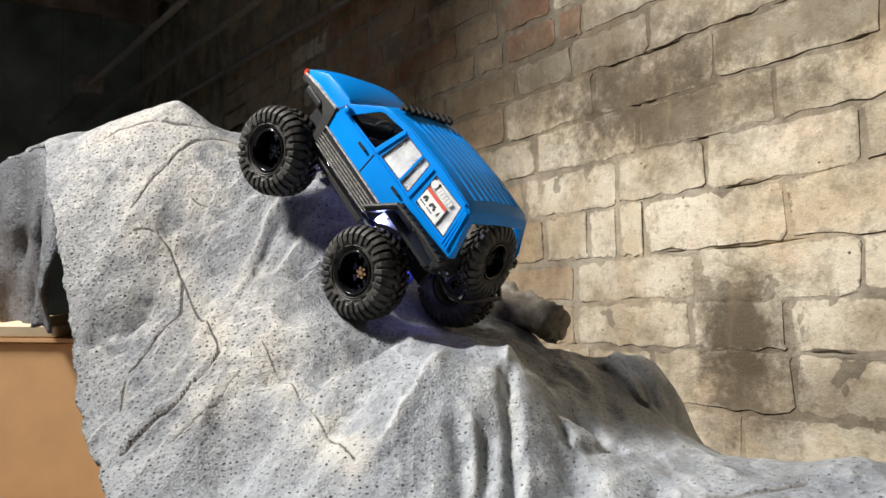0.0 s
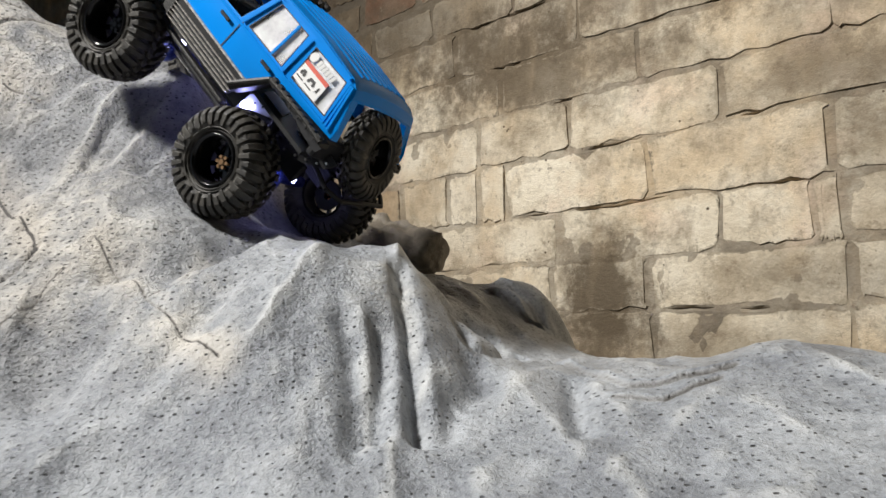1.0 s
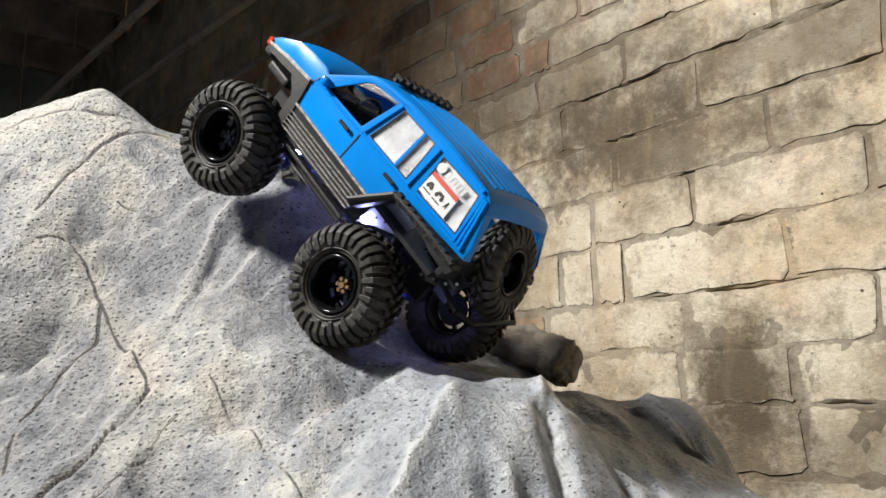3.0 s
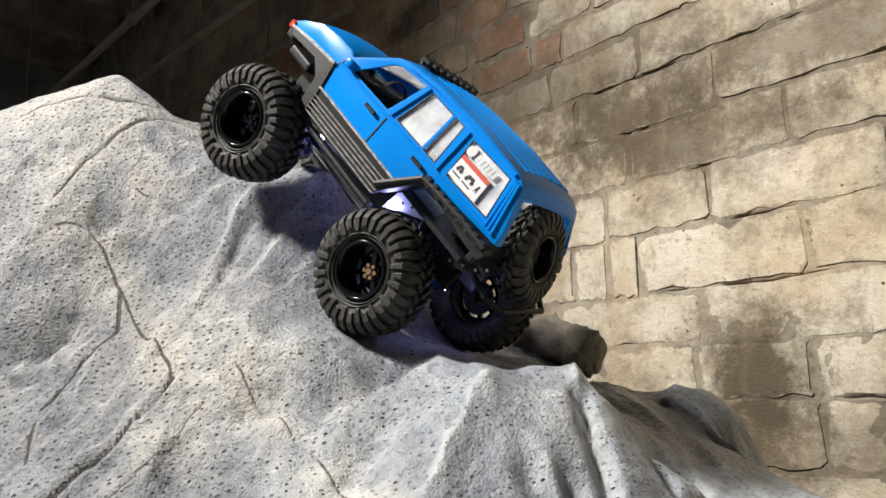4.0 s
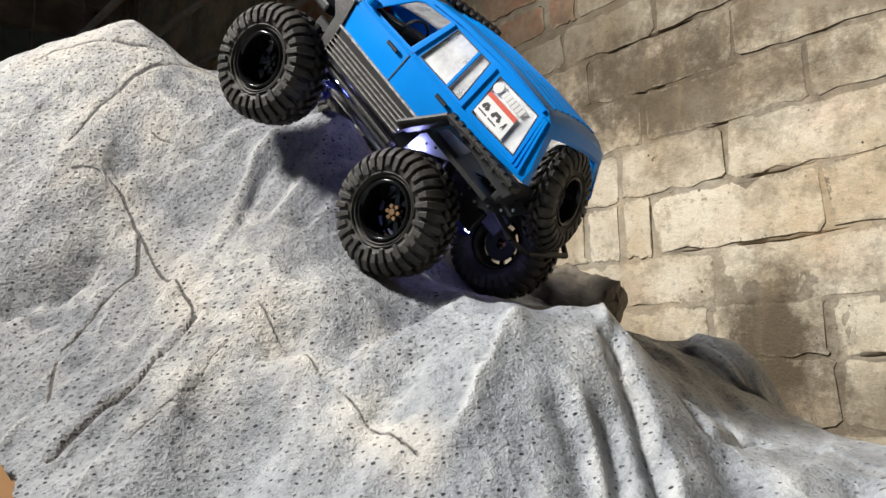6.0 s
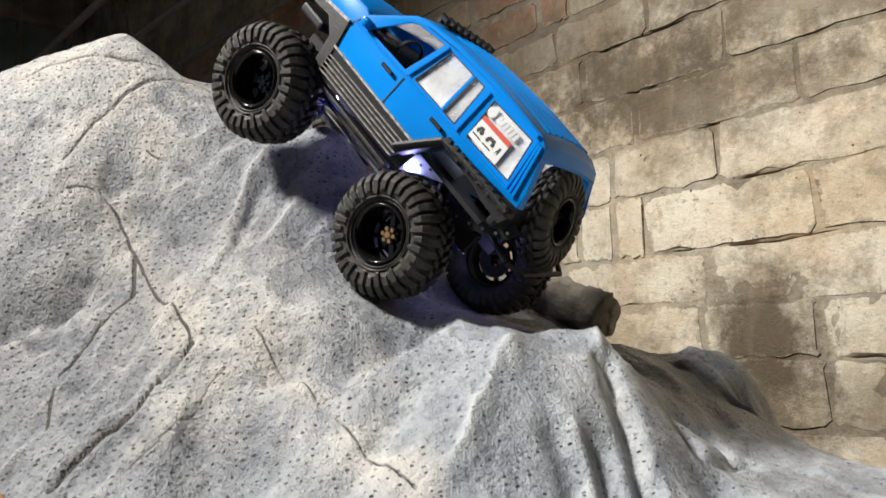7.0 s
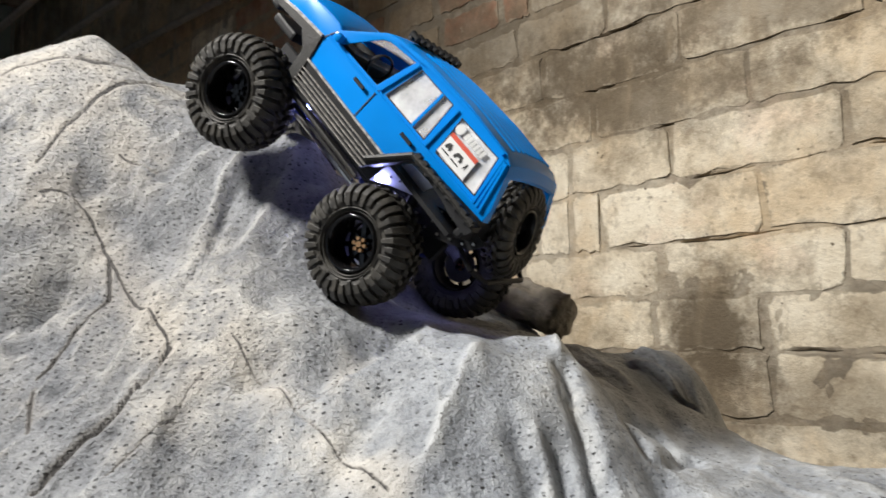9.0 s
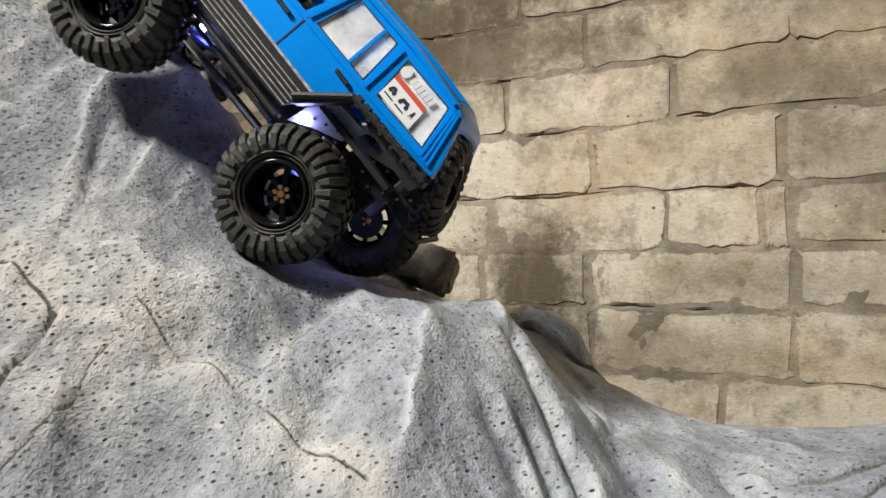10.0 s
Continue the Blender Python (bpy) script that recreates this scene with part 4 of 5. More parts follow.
def car():
    t = thing("model_car", "blue radio-controlled off-road model car climbing the rock", "toy car", CAR)

    # painted shell
    bm = bmesh.new()
    prism(bm, SHELL, [WIN_FRONT, WIN_REAR, WIN_QUARTER], side_y, 0.0016)
    mirrored(bm)
    rows = [across(x, z, side_y(x, z) - 0.0004, 0.0045) for x, z in ((0.1056, 0.0569), (0.100, 0.0615), (0.0830, 0.0705), (0.065, 0.0730), (0.0480, 0.0740), (0.0430, 0.0725))]
    grid_skin(bm, rows, 0.0015)
    rows = [across(x, z, side_y(x, z) - 0.0004, 0.0035) for x, z in ((0.0180, 0.0935), (0.0080, 0.0968), (-0.020, 0.1010), (-0.060, 0.1025), (-0.0988, 0.1006), (-0.1060, 0.0970))]
    grid_skin(bm, rows, 0.0015)
    bevel(bm, 0.0007, 2, 50)
    shell = part("shell", bm, BLUE, t, "bright blue painted bodyshell", smooth=True)
    shell.data.set_sharp_from_angle(angle=0.55)
    # roof ribs
    for k in range(9):
        y = -0.032 + k * 0.008
        bm = bmesh.new()
        pts = [(-0.006, 0.0995), (-0.020, 0.1010), (-0.060, 0.1025), (-0.096, 0.1010)]
        for (ax, az), (bx, bz) in zip(pts, pts[1:]):
            c = 0.0035 * (1 - abs(y / 0.0435) ** 2.5)
            vs = [bm.verts.new(p) for p in ((ax, y - 0.0019, az + c - 0.0006), (bx, y - 0.0019, bz + c - 0.0006), (bx, y + 0.0019, bz + c - 0.0006), (ax, y + 0.0019, az + c - 0.0006),
                                            (ax, y - 0.0009, az + c + 0.0007), (bx, y - 0.0009, bz + c + 0.0007), (bx, y + 0.0009, bz + c + 0.0007), (ax, y + 0.0009, az + c + 0.0007))]
            for f in ((4, 5, 6, 7), (0, 1, 5, 4), (2, 3, 7, 6), (1, 2, 6, 5), (3, 0, 4, 7)):
                bm.faces.new([vs[i] for i in f])
        part("roof_rib", bm, BLUE, shell)
    # rain gutters along the roof edge, pillar mouldings, door seams
    for s in (1, -1):
        flip = Matrix.Diagonal((1, s, 1, 1))

        def side(name, build, mat, parent=shell, label="", smooth=False):
            b = bmesh.new()
            build(b)
            if s < 0:
                bmesh.ops.transform(b, matrix=flip, verts=b.verts[:])
                bmesh.ops.reverse_faces(b, faces=b.faces[:])
            return part(name, b, mat, parent, label, smooth)

        side("gutter", lambda b: strip(b, [(0.0080, 0.0955), (-0.020, 0.0990), (-0.060, 0.1005), (-0.098, 0.0988)], 0.0011, 0, 0.0016), BLUE)
        side("belt_moulding", lambda b: strip(b, [(0.046, 0.0635), (-0.010, 0.0645), (-0.060, 0.0655), (-0.116, 0.0672)], 0.0009, 0, 0.0009), BLUE)
        for px, top in ((-0.0098, -0.0152), (-0.0597, -0.0565)):
            side("pillar_moulding", lambda b: strip(b, [(px, 0.067), (top, 0.0955)], 0.0011, 0, 0.0013), BLUE)
        for k in range(3):
            side("tail_rib", lambda b: strip(b, [(-0.1085 - k * 0.0032, 0.0672), (-0.1000 - k * 0.0018, 0.0965)], 0.0008, 0, 0.0014), BLUE)
        side("door_seam", lambda b: strip(b, [(-0.0085, 0.0428), (-0.0088, 0.0640), (-0.0130, 0.0800), (-0.0152, 0.0945)], 0.0004, 0, 0.0004), INK)
        side("door_seam", lambda b: strip(b, [(0.0462, 0.0430), (0.0490, 0.0600), (0.0440, 0.0700)], 0.0004, 0, 0.0004), INK)
        for hx, hz in ((0.0040, 0.0590), (-0.0480, 0.0600)):
            side("door_handle", lambda b: (box(b, hx - 0.0055, hx + 0.0055, W + 0.0008, W + 0.0026, hz - 0.0010, hz + 0.0016), bevel(b, 0.0006, 1)), BLACK, shell, "black door handle")
        side("wing_mirror", lambda b: (box(b, 0.0350, 0.0410, W - 0.001, W + 0.0055, 0.0655, 0.0715), bevel(b, 0.002, 2)), BLUE, shell)
        # windows
        panes = ((("window_pane", WIN_REAR[:1] + [(-0.0190, 0.0945), (-0.0405, 0.0948), (-0.0430, 0.0682)]), ("window_pane", [(-0.0440, 0.0682), (-0.0418, 0.0948), (-0.0510, 0.0950), (-0.0558, 0.0683)]), ("window_pane", WIN_QUARTER)))
        for name, loop in panes:
            cx, cz = sum(p[0] for p in loop) / len(loop), sum(p[1] for p in loop) / len(loop)
            grown = [(x + (x - cx) * 0.03, z + (z - cz) * 0.03) for x, z in loop]
            pane = side(name, lambda b: prism(b, grown, [], lambda x, z: side_y(x, z) - 0.0012, 0.0006), GLASS, shell, "scuffed clear plastic side window whitened in place of glare")
            pane.visible_shadow = False
            side("window_rubber", lambda b: strip(b, loop + loop[:1], 0.0003, 0, 0.0001), BLACK)
        side("window_divider", lambda b: strip(b, [(-0.0433, 0.0682), (-0.0412, 0.0948)], 0.0010, 0, 0.0004), BLUE)

        # black lower cladding with ribs
        clad = side("door_cladding", lambda b: prism(b, [(0.0472, 0.0428), (0.0440, 0.0215), (-0.0360, 0.0235), (-0.0455, 0.0395), (-0.0440, 0.0422)], [], lambda x, z: W + 0.0008 - max(0, 0.03 - z) * 0.25, 0.003), BLACK, t, "worn black ribbed lower door cladding")
        side("trim_line", lambda b: strip(b, [(0.0470, 0.0424), (-0.0440, 0.0421)], 0.0007, 0, 0.0016), SCRAPED, clad, "scraped bright edge of the cladding")
        for k in range(5):
            z = 0.0365 - k * 0.0029
            side("cladding_rib", lambda b: strip(b, [(0.0455 - k * 0.0002, z), (-0.0415 + k * 0.001, z + 0.0006)], 0.00024, 0, 0.0019 - k * 0.0001), SCRAPED, clad)
        side("rock_slider", lambda b: (box(b, -0.040, 0.050, W - 0.006, W + 0.0006, 0.0165, 0.0195), bevel(b, 0.0010, 2)), TRIM, t, "scuffed black rock slider")
        side("slider_rail", lambda b: (tube(b, (-0.036, W - 0.006, 0.0125), (0.036, W - 0.006, 0.0125), 0.0014, seg=10)), BLACK, t)
        # fender flares
        def flare(b):
            pts = [(-0.0400, 0.0345), (-0.0625, 0.0600), (-0.0800, 0.0615), (-0.1000, 0.0622), (-0.1225, 0.0610)]
            for (ax, az), (bx, bz) in zip(pts, pts[1:]):
                q = [(ax, az), (bx, bz), (bx - 0.001, bz - 0.0036), (ax - 0.003, az - 0.0036)]
                lo = [b.verts.new((x, W - 0.002, z)) for x, z in q]
                hi = [b.verts.new((x, W + (0.0075 if i < 2 else 0.0068), z - (0.0012 if i < 2 else 0))) for i, (x, z) in enumerate(q)]
                b.faces.new(hi[::-1])
                for i in range(4):
                    b.faces.new((lo[i], lo[(i + 1) % 4], hi[(i + 1) % 4], hi[i]))
            bmesh.ops.recalc_face_normals(b, faces=b.faces[:])
        def lip(b):
            pts = [(-0.0395, 0.0335), (-0.0620, 0.0590), (-0.0800, 0.0602), (-0.1000, 0.0608), (-0.1215, 0.0598)]
            for (ax, az), (bx, bz) in zip(pts, pts[1:]):
                tube(b, (ax, W + 0.0070, az), (bx, W + 0.0070, bz), 0.0021, seg=8)
            for k in range(9):
                x = -0.0655 - k * 0.0066
                box(b, x - 0.0019, x + 0.0019, W + 0.0045, W + 0.0088, 0.0590, 0.0628)
        fl = side("rear_flare", flare, TRIM, t, "black bolted rear fender flare")
        side("flare_lip", lip, TRIM, fl)
        for k in range(6):
            x = -0.068 - k * 0.0095
            side("flare_bolt", lambda b: tube(b, (x, W + 0.0070, 0.0580), (x, W + 0.0082, 0.0580), 0.0013, seg=6), BLACK, fl)
        side("rear_quarter_panel", lambda b: prism(b, [(-0.0640, 0.0580), (-0.0780, 0.0540), (-0.0930, 0.0530), (-0.1010, 0.0510), (-0.1190, 0.0500), (-0.1225, 0.0600)], [], lambda x, z: W - 0.001, 0.002), BLACK, t)
        side("front_fender", lambda b: prism(b, [(0.1050, 0.0528), (0.0800, 0.0568), (0.0500, 0.0600), (0.0462, 0.0426), (0.0445, 0.0250), (0.0530, 0.0270), (0.0560, 0.0440), (0.0680, 0.0520), (0.0980, 0.0490)], [], lambda x, z: side_y(x, z) + 0.0012, 0.004), TRIM, t, "scuffed black front fender liner")
        side("fender_edge", lambda b: strip(b, [(0.1045, 0.0535), (0.0800, 0.0572), (0.0500, 0.0603)], 0.0009, 0, 0.0020), SCRAPED, t, "scraped grey edge of the front fender")
        side("marker_lamp", lambda b: (box(b, 0.1030, 0.1085, W - 0.014, W - 0.004, 0.0505, 0.0565), bevel(b, 0.001, 1)), RED, t, "orange-red front marker lamp")
        side("inner_fender", lambda b: prism(b, [(-0.0400, 0.0190), (-0.0420, 0.0330), (-0.0540, 0.0480), (-0.0760, 0.0500), (-0.0700, 0.0360), (-0.0520, 0.0270)], [], lambda x, z: 0.0360, 0.0015), PLATE, t, "pale alloy inner fender plate with bolt holes")
        for k in range(3):
            side("bolt_hole", lambda b: tube(b, (-0.0500 - k * 0.007, 0.0358, 0.0320 + k * 0.003), (-0.0500 - k * 0.007, 0.0364, 0.0320 + k * 0.003), 0.0010, seg=8), INK, t)
        side("chassis_rail", lambda b: (box(b, -0.105, 0.095, 0.016, 0.021, 0.012, 0.028), bevel(b, 0.001, 1)), BLACK, t)
        for sx, top in ((-0.077, -0.064), (0.070, 0.060)):
            side("shock_absorber", lambda b: (tube(b, (sx, 0.030, 0.002), (top, 0.026, 0.045), 0.0042, seg=14), tube(b, (sx, 0.030, -0.002), (top, 0.026, 0.050), 0.0018, seg=8)), BLACK, t)
        for ex in (-1, 1):
            side("link_rod", lambda b: tube(b, (ex * 0.074, 0.022, -0.004), (ex * 0.012, 0.014, 0.010), 0.0022, seg=8), ALLOY, t, "blue-lit alloy suspension link")

    # windscreen, tailgate opening, interior
    bm = bmesh.new()
    rows = [across(x, z, side_y(x, z) - 0.004, 0.003, 8) for x, z in ((0.0405, 0.0735), (0.0195, 0.0918))]
    grid_skin(bm, rows, 0.0006)
    ws = part("windscreen", bm, GLASS, shell)
    ws.visible_shadow = False
    bm = bmesh.new()
    rows = [across(x, z, side_y(x, z) - 0.0004, k, 16) for x, z, k in ((-0.1060, 0.0970, 0.0035), (-0.1078, 0.0940, 0.0032), (-0.1094, 0.0912, 0.0030))]
    grid_skin(bm, rows, 0.0022)
    for s in (1, -1):
        for (ax, az), (bx, bz) in zip(((-0.1088, 0.0920), (-0.1160, 0.0765)), ((-0.1160, 0.0765), (-0.1215, 0.0641))):
            ya, yb = side_y(ax, az) - 0.0006, side_y(bx, bz) - 0.0006
            q = [(ax, ya, az), (bx, yb, bz), (bx, yb - 0.008, bz), (ax, ya - 0.008, az)]
            vs = [bm.verts.new((x, s * y, z)) for x, y, z in q] + [bm.verts.new((x + 0.0022, s * y, z + 0.001)) for x, y, z in q]
            for f in ((0, 1, 2, 3), (7, 6, 5, 4), (0, 4, 5, 1), (1, 5, 6, 2), (2, 6, 7, 3), (3, 7, 4, 0)):
                bm.faces.new([vs[i] for i in f])
    bmesh.ops.recalc_face_normals(bm, faces=bm.faces[:])
    part("tailgate_frame", bm, BLUE, shell)
    bm = bmesh.new()
    box(bm, -0.117, -0.111, -W + 0.003, W - 0.003, 0.0440, 0.0600)
    bevel(bm, 0.0015, 1)
    part("tail_panel", bm, BLACK, t)
    bm = bmesh.new()
    box(bm, -0.110, 0.043, -W + 0.004, W - 0.004, 0.0395, 0.0425)
    part("interior_floor", bm, BLACK, t)
    bm = bmesh.new()
    for y in (-0.022, 0.022):
        box(bm, -0.012, 0.012, y - 0.012, y + 0.012, 0.0425, 0.0560)
        box(bm, -0.0145, -0.0085, y - 0.012, y + 0.012, 0.0540, 0.0840)
    bevel(bm, 0.003, 2)
    part("seat", bm, BLACK, t)
    bm = bmesh.new()
    box(bm, 0.026, 0.040, -W + 0.006, W - 0.006, 0.0545, 0.0680)
    bevel(bm, 0.003, 2)
    part("dashboard", bm, BLACK, t)
    bm = bmesh.new()
    lathe(bm, [(0.0085, -0.0008), (0.0095, -0.0014), (0.0102, 0), (0.0095, 0.0014), (0.0085, 0.0008)], 20)
    part("steering_wheel", bm, BLACK, t, m=Matrix.Translation((0.0205, 0.022, 0.069)) @ Matrix.Rotation(radians(70), 4, "Z"))

    # roof lamp bar
    bar = part("lamp_bar", (lambda b: (tube(b, (0.010, -0.036, 0.1005), (0.010, 0.036, 0.1005), 0.0014, seg=10), b)[1])(bmesh.new()), BLACK, t, "black roof lamp bar with small round lamps")
    for k in range(8):
        bm = bmesh.new()
        y = -0.0315 + k * 0.009
        tube(bm, (0.0065, y, 0.1025), (0.0130, y, 0.1025), 0.0026, 0.0030, seg=14)
        part("bar_lamp", bm, BLACK, bar)

    # front bumper, skid plate, rear bumper bar
    bm = bmesh.new()
    box(bm, 0.100, 0.1085, -0.044, 0.044, 0.0440, 0.0525)
    bevel(bm, 0.002, 2)
    part("grille", bm, BLACK, t)
    bm = bmesh.new()
    box(bm, 0.085, 0.110, -0.030, 0.030, 0.0330, 0.0400)
    bevel(bm, 0.002, 2)
    part("front_bumper", bm, BLACK, t)
    bm = bmesh.new()
    box(bm, -0.045, 0.045, -0.018, 0.018, 0.0085, 0.0125)
    bevel(bm, 0.001, 1)
    part("skid_plate", bm, BLACK, t)
    bm = bmesh.new()
    loop = [(-0.105, 0.022, 0.036), (-0.128, 0.020, 0.030), (-0.137, 0.008, 0.029), (-0.138, -0.046, 0.034), (-0.128, -0.054, 0.036), (-0.105, -0.040, 0.036)]
    for a, b in zip(loop, loop[1:]):
        tube(bm, a, b, 0.0019, seg=10)
    part("rear_bumper_bar", bm, BLACK, t)
    bm = bmesh.new()
    vs = [bm.verts.new(p) for p in ((-0.0735, 0.030, 0.0250), (-0.0775, 0.030, 0.0400), (-0.1111, 0.030, 0.0520), (-0.1265, 0.030, 0.0505), (-0.1215, 0.030, 0.0410), (-0.1090, 0.030, 0.0330), (-0.0900, 0.030, 0.0235))]
    bm.faces.new(vs)
    e = bmesh.ops.extrude_face_region(bm, geom=bm.faces[:])
    for v in (g for g in e["geom"] if isinstance(g, bmesh.types.BMVert)):
        v.co.y -= 0.0025
    bmesh.ops.recalc_face_normals(bm, faces=bm.faces[:])
    plate = part("rear_frame_plate", bm, BLACK, t, "black drilled rear frame plate")
    for x, z in ((-0.0805, 0.0390), (-0.0900, 0.0425), (-0.0990, 0.0455), (-0.1100, 0.0490), (-0.0780, 0.0290), (-0.0890, 0.0275), (-0.0985, 0.0310), (-0.1070, 0.0355), (-0.1150, 0.0400), (-0.1205, 0.0455), (-0.0900, 0.0340)):
        bm = bmesh.new()
        tube(bm, (x, 0.0295, z), (x, 0.0312, z), 0.0010, seg=6)
        part("plate_bolt", bm, STEEL, plate)

    # axles, gearbox
    for ax, z, tilt in ((-0.077, -0.005, 4.0), (0.070, -0.011, -3.0)):
        bm = bmesh.new()
        tube(bm, (ax, -0.040, z), (ax, 0.040, z), 0.0048, seg=14)
        bmesh.ops.create_uvsphere(bm, u_segments=16, v_segments=10, radius=0.0125, matrix=Matrix.Translation((ax, 0.004, z)) @ Matrix.Diagonal((1, 0.85, 1, 1)))
        part("axle", bm, ALLOY, t, "violet-lit alloy axle with differential")
    bm = bmesh.new()
    box(bm, -0.020, 0.024, -0.014, 0.014, 0.012, 0.038)
    bevel(bm, 0.003, 2)
    part("gearbox", bm, BLACK, t)
    bm = bmesh.new()
    tube(bm, (-0.068, 0.004, -0.003), (0.060, 0.004, -0.006), 0.0028, seg=10)
    part("drive_shaft", bm, STEEL, t)

    # wheels
    make_wheel("wheel", t, Matrix.Translation((-0.077, 0.0523, -0.005)), 0.0388, 0.0325, 32, BRASS)
    make_wheel("wheel", t, Matrix.Translation((0.0700, 0.0523, -0.011)) @ Matrix.Rotation(radians(4), 4, "Z"), 0.0404, 0.0345, 32, GLOSS)
    make_wheel("wheel", t, Matrix.Translation((-0.098, -0.0540, 0.004)) @ Matrix.Rotation(math.pi, 4, "Z"), 0.0388, 0.0325, 32, BRASS)
    make_wheel("wheel", t, Matrix.Translation((0.0700, -0.0523, -0.011)) @ Matrix.Rotation(math.pi + radians(4), 4, "Z"), 0.0388, 0.0325, 32, GLOSS)
    make_wheel("spare_wheel", t, Matrix.Translation((-0.1175, -0.0130, 0.0615)) @ Matrix.Rotation(radians(90), 4, "Z") @ Matrix.Rotation(radians(30), 4, "X"), 0.0336, 0.0190, 26, BLACK)

    # violet rock lamps under the shell
    for x, y in ((0.040, 0.026), (0.040, -0.026), (-0.062, 0.020), (-0.072, -0.030), (-0.098, 0.008)):
        bm = bmesh.new()
        tube(bm, (x, y, 0.012), (x, y, 0.0085), 0.0022, seg=12)
        part("rock_lamp", bm, LED_DIM, t, "small violet under-body lamp")
    for y in (0.0385, -0.0385):
        bm = bmesh.new()
        tube(bm, (-0.0462, y - 0.0016, 0.0262), (-0.0462, y + 0.0016, 0.0262), 0.0024, seg=12)
        part("rock_lamp", bm, LED, t, "small violet under-body lamp")

    # sticker on the quarter window
    stick = bmesh.new()
    prism(stick, [(-0.0672, 0.0705), (-0.0655, 0.0835), (-0.0905, 0.0838), (-0.0930, 0.0708)], [], lambda x, z: side_y(x, z) + 0.0002, 0.0004)
    st = part("sticker", stick, WHITE, t, "white warning sticker with red band and black pictograms")

    def patch(name, loop, mat, up=0.0004):
        b = bmesh.new()
        prism(b, loop, [], lambda x, z: side_y(x, z) + up, 0.0002)
        part(name, b, mat, st)

    patch("red_band", [(-0.0657, 0.0822), (-0.0653, 0.0850), (-0.0904, 0.0852), (-0.0907, 0.0824)], INK_RED)
    for x0, x1 in ((-0.0685, -0.0730), (-0.0770, -0.0835)):
        patch("pictogram", [(x0, 0.0775), (x0 - 0.001, 0.0795), (x1 + 0.001, 0.0797), (x1, 0.0775)], INK)
        for x in (x0 - 0.001, x1 + 0.0006):
            patch("pictogram", [(x + 0.0013 * math.cos(a), 0.0768 + 0.0013 * math.sin(a)) for a in np.linspace(0, 6.0, 9)], INK)
    patch("pictogram", [(-0.0870, 0.0745), (-0.0875, 0.0790), (-0.0886, 0.0792), (-0.0890, 0.0748), (-0.0880, 0.0765)], INK)
    for k in range(2):
        patch("text_bar", [(-0.0682 - k * 0.009, 0.0732), (-0.0682 - k * 0.009, 0.0740), (-0.0752 - k * 0.009, 0.0740), (-0.0752 - k * 0.009, 0.0732)], INK)
    # maker's mark as plain shapes
    patch("maker_mark", [(-0.0672 + 0.0034 * math.cos(a), 0.0893 + 0.0034 * math.sin(a)) for a in np.linspace(0, 6.02, 16)], FILM)
    for k in range(6):
        x = -0.0722 - k * 0.0031
        patch("maker_mark", [(x, 0.0870), (x - 0.0004, 0.0914), (x - 0.0026, 0.0914), (x - 0.0024, 0.0870)], FILM)
    return t


def limb():
    """A knobbly broken limb of the same rock lying behind the climb."""
    bm = bmesh.new()
    a, b = Vector((-0.745, 0.540, 1.283)), Vector((-0.578, 0.548, 1.240))
    q = (b - a).to_track_quat("Z", "Y").to_matrix()
    seg, rings = 28, []
    for i in range(26):
        s = i / 25
        p = a.lerp(b, s)
        r = 0.024 - 0.004 * s
        if i == 25:
            r, p = r * 0.45, p - (b - a) * 0.035
        row = []
        for k in range(seg):
            t = 2 * math.pi * k / seg
            d = q @ Vector((math.cos(t), math.sin(t), 0))
            n = noise.fractal((p + d * r) * 55, 0.8, 2.0, 5)
            row.append(bm.verts.new(p + d * (r * (0.92 + 0.34 * n)) + (b - a).normalized() * (0.005 * noise.noise(d * 3) if i > 23 else 0)))
        rings.append(row)
    for p, r in zip(rings, rings[1:]):
        for k in range(seg):
            bm.faces.new((p[k], p[(k + 1) % seg], r[(k + 1) % seg], r[k]))
    bm.faces.new(rings[-1])
    bm.faces.new(rings[0][::-1])
    bmesh.ops.recalc_face_normals(bm, faces=bm.faces[:])
    part("rock_limb", bm, LIMB, rock, "knobbly brown-grey limb with a broken hollow end", smooth=True)


def fibres():
    """A few frayed threads on the crest."""
    rnd = random.Random(3)
    bm = bmesh.new()
    for _ in range(14):
        p = Vector((-0.742 + rnd.uniform(-0.012, 0.012), 0.350 + rnd.uniform(-0.010, 0.014), 0))
        p.z = float(crag_heights(np.array([p.x]), np.array([p.y]))[0]) - 0.002
        d = Vector((rnd.uniform(-1, 1), rnd.uniform(-1, 1), rnd.uniform(0.3, 1.4))).normalized()
        for _ in range(4):
            q = p + d * rnd.uniform(0.002, 0.0045)
            tube(bm, p, q, 0.00022, seg=4)
            p, d = q, (d + Vector((rnd.uniform(-0.6, 0.6), rnd.uniform(-0.6, 0.6), rnd.uniform(-0.9, 0.2)))).normalized()
    ob = part("frayed_fibres", bm, JUTE, rock, "frayed pale threads on the crest")
    ob["kind"] = "stuff"


# ---- build ----
wall = room()
joists()
rock = crag()
fibres()
limb()
support()
cardboard_box()
drape()
board()
car()


# ---- bricks of the wall, course by course ----
LENGTH = 0.258
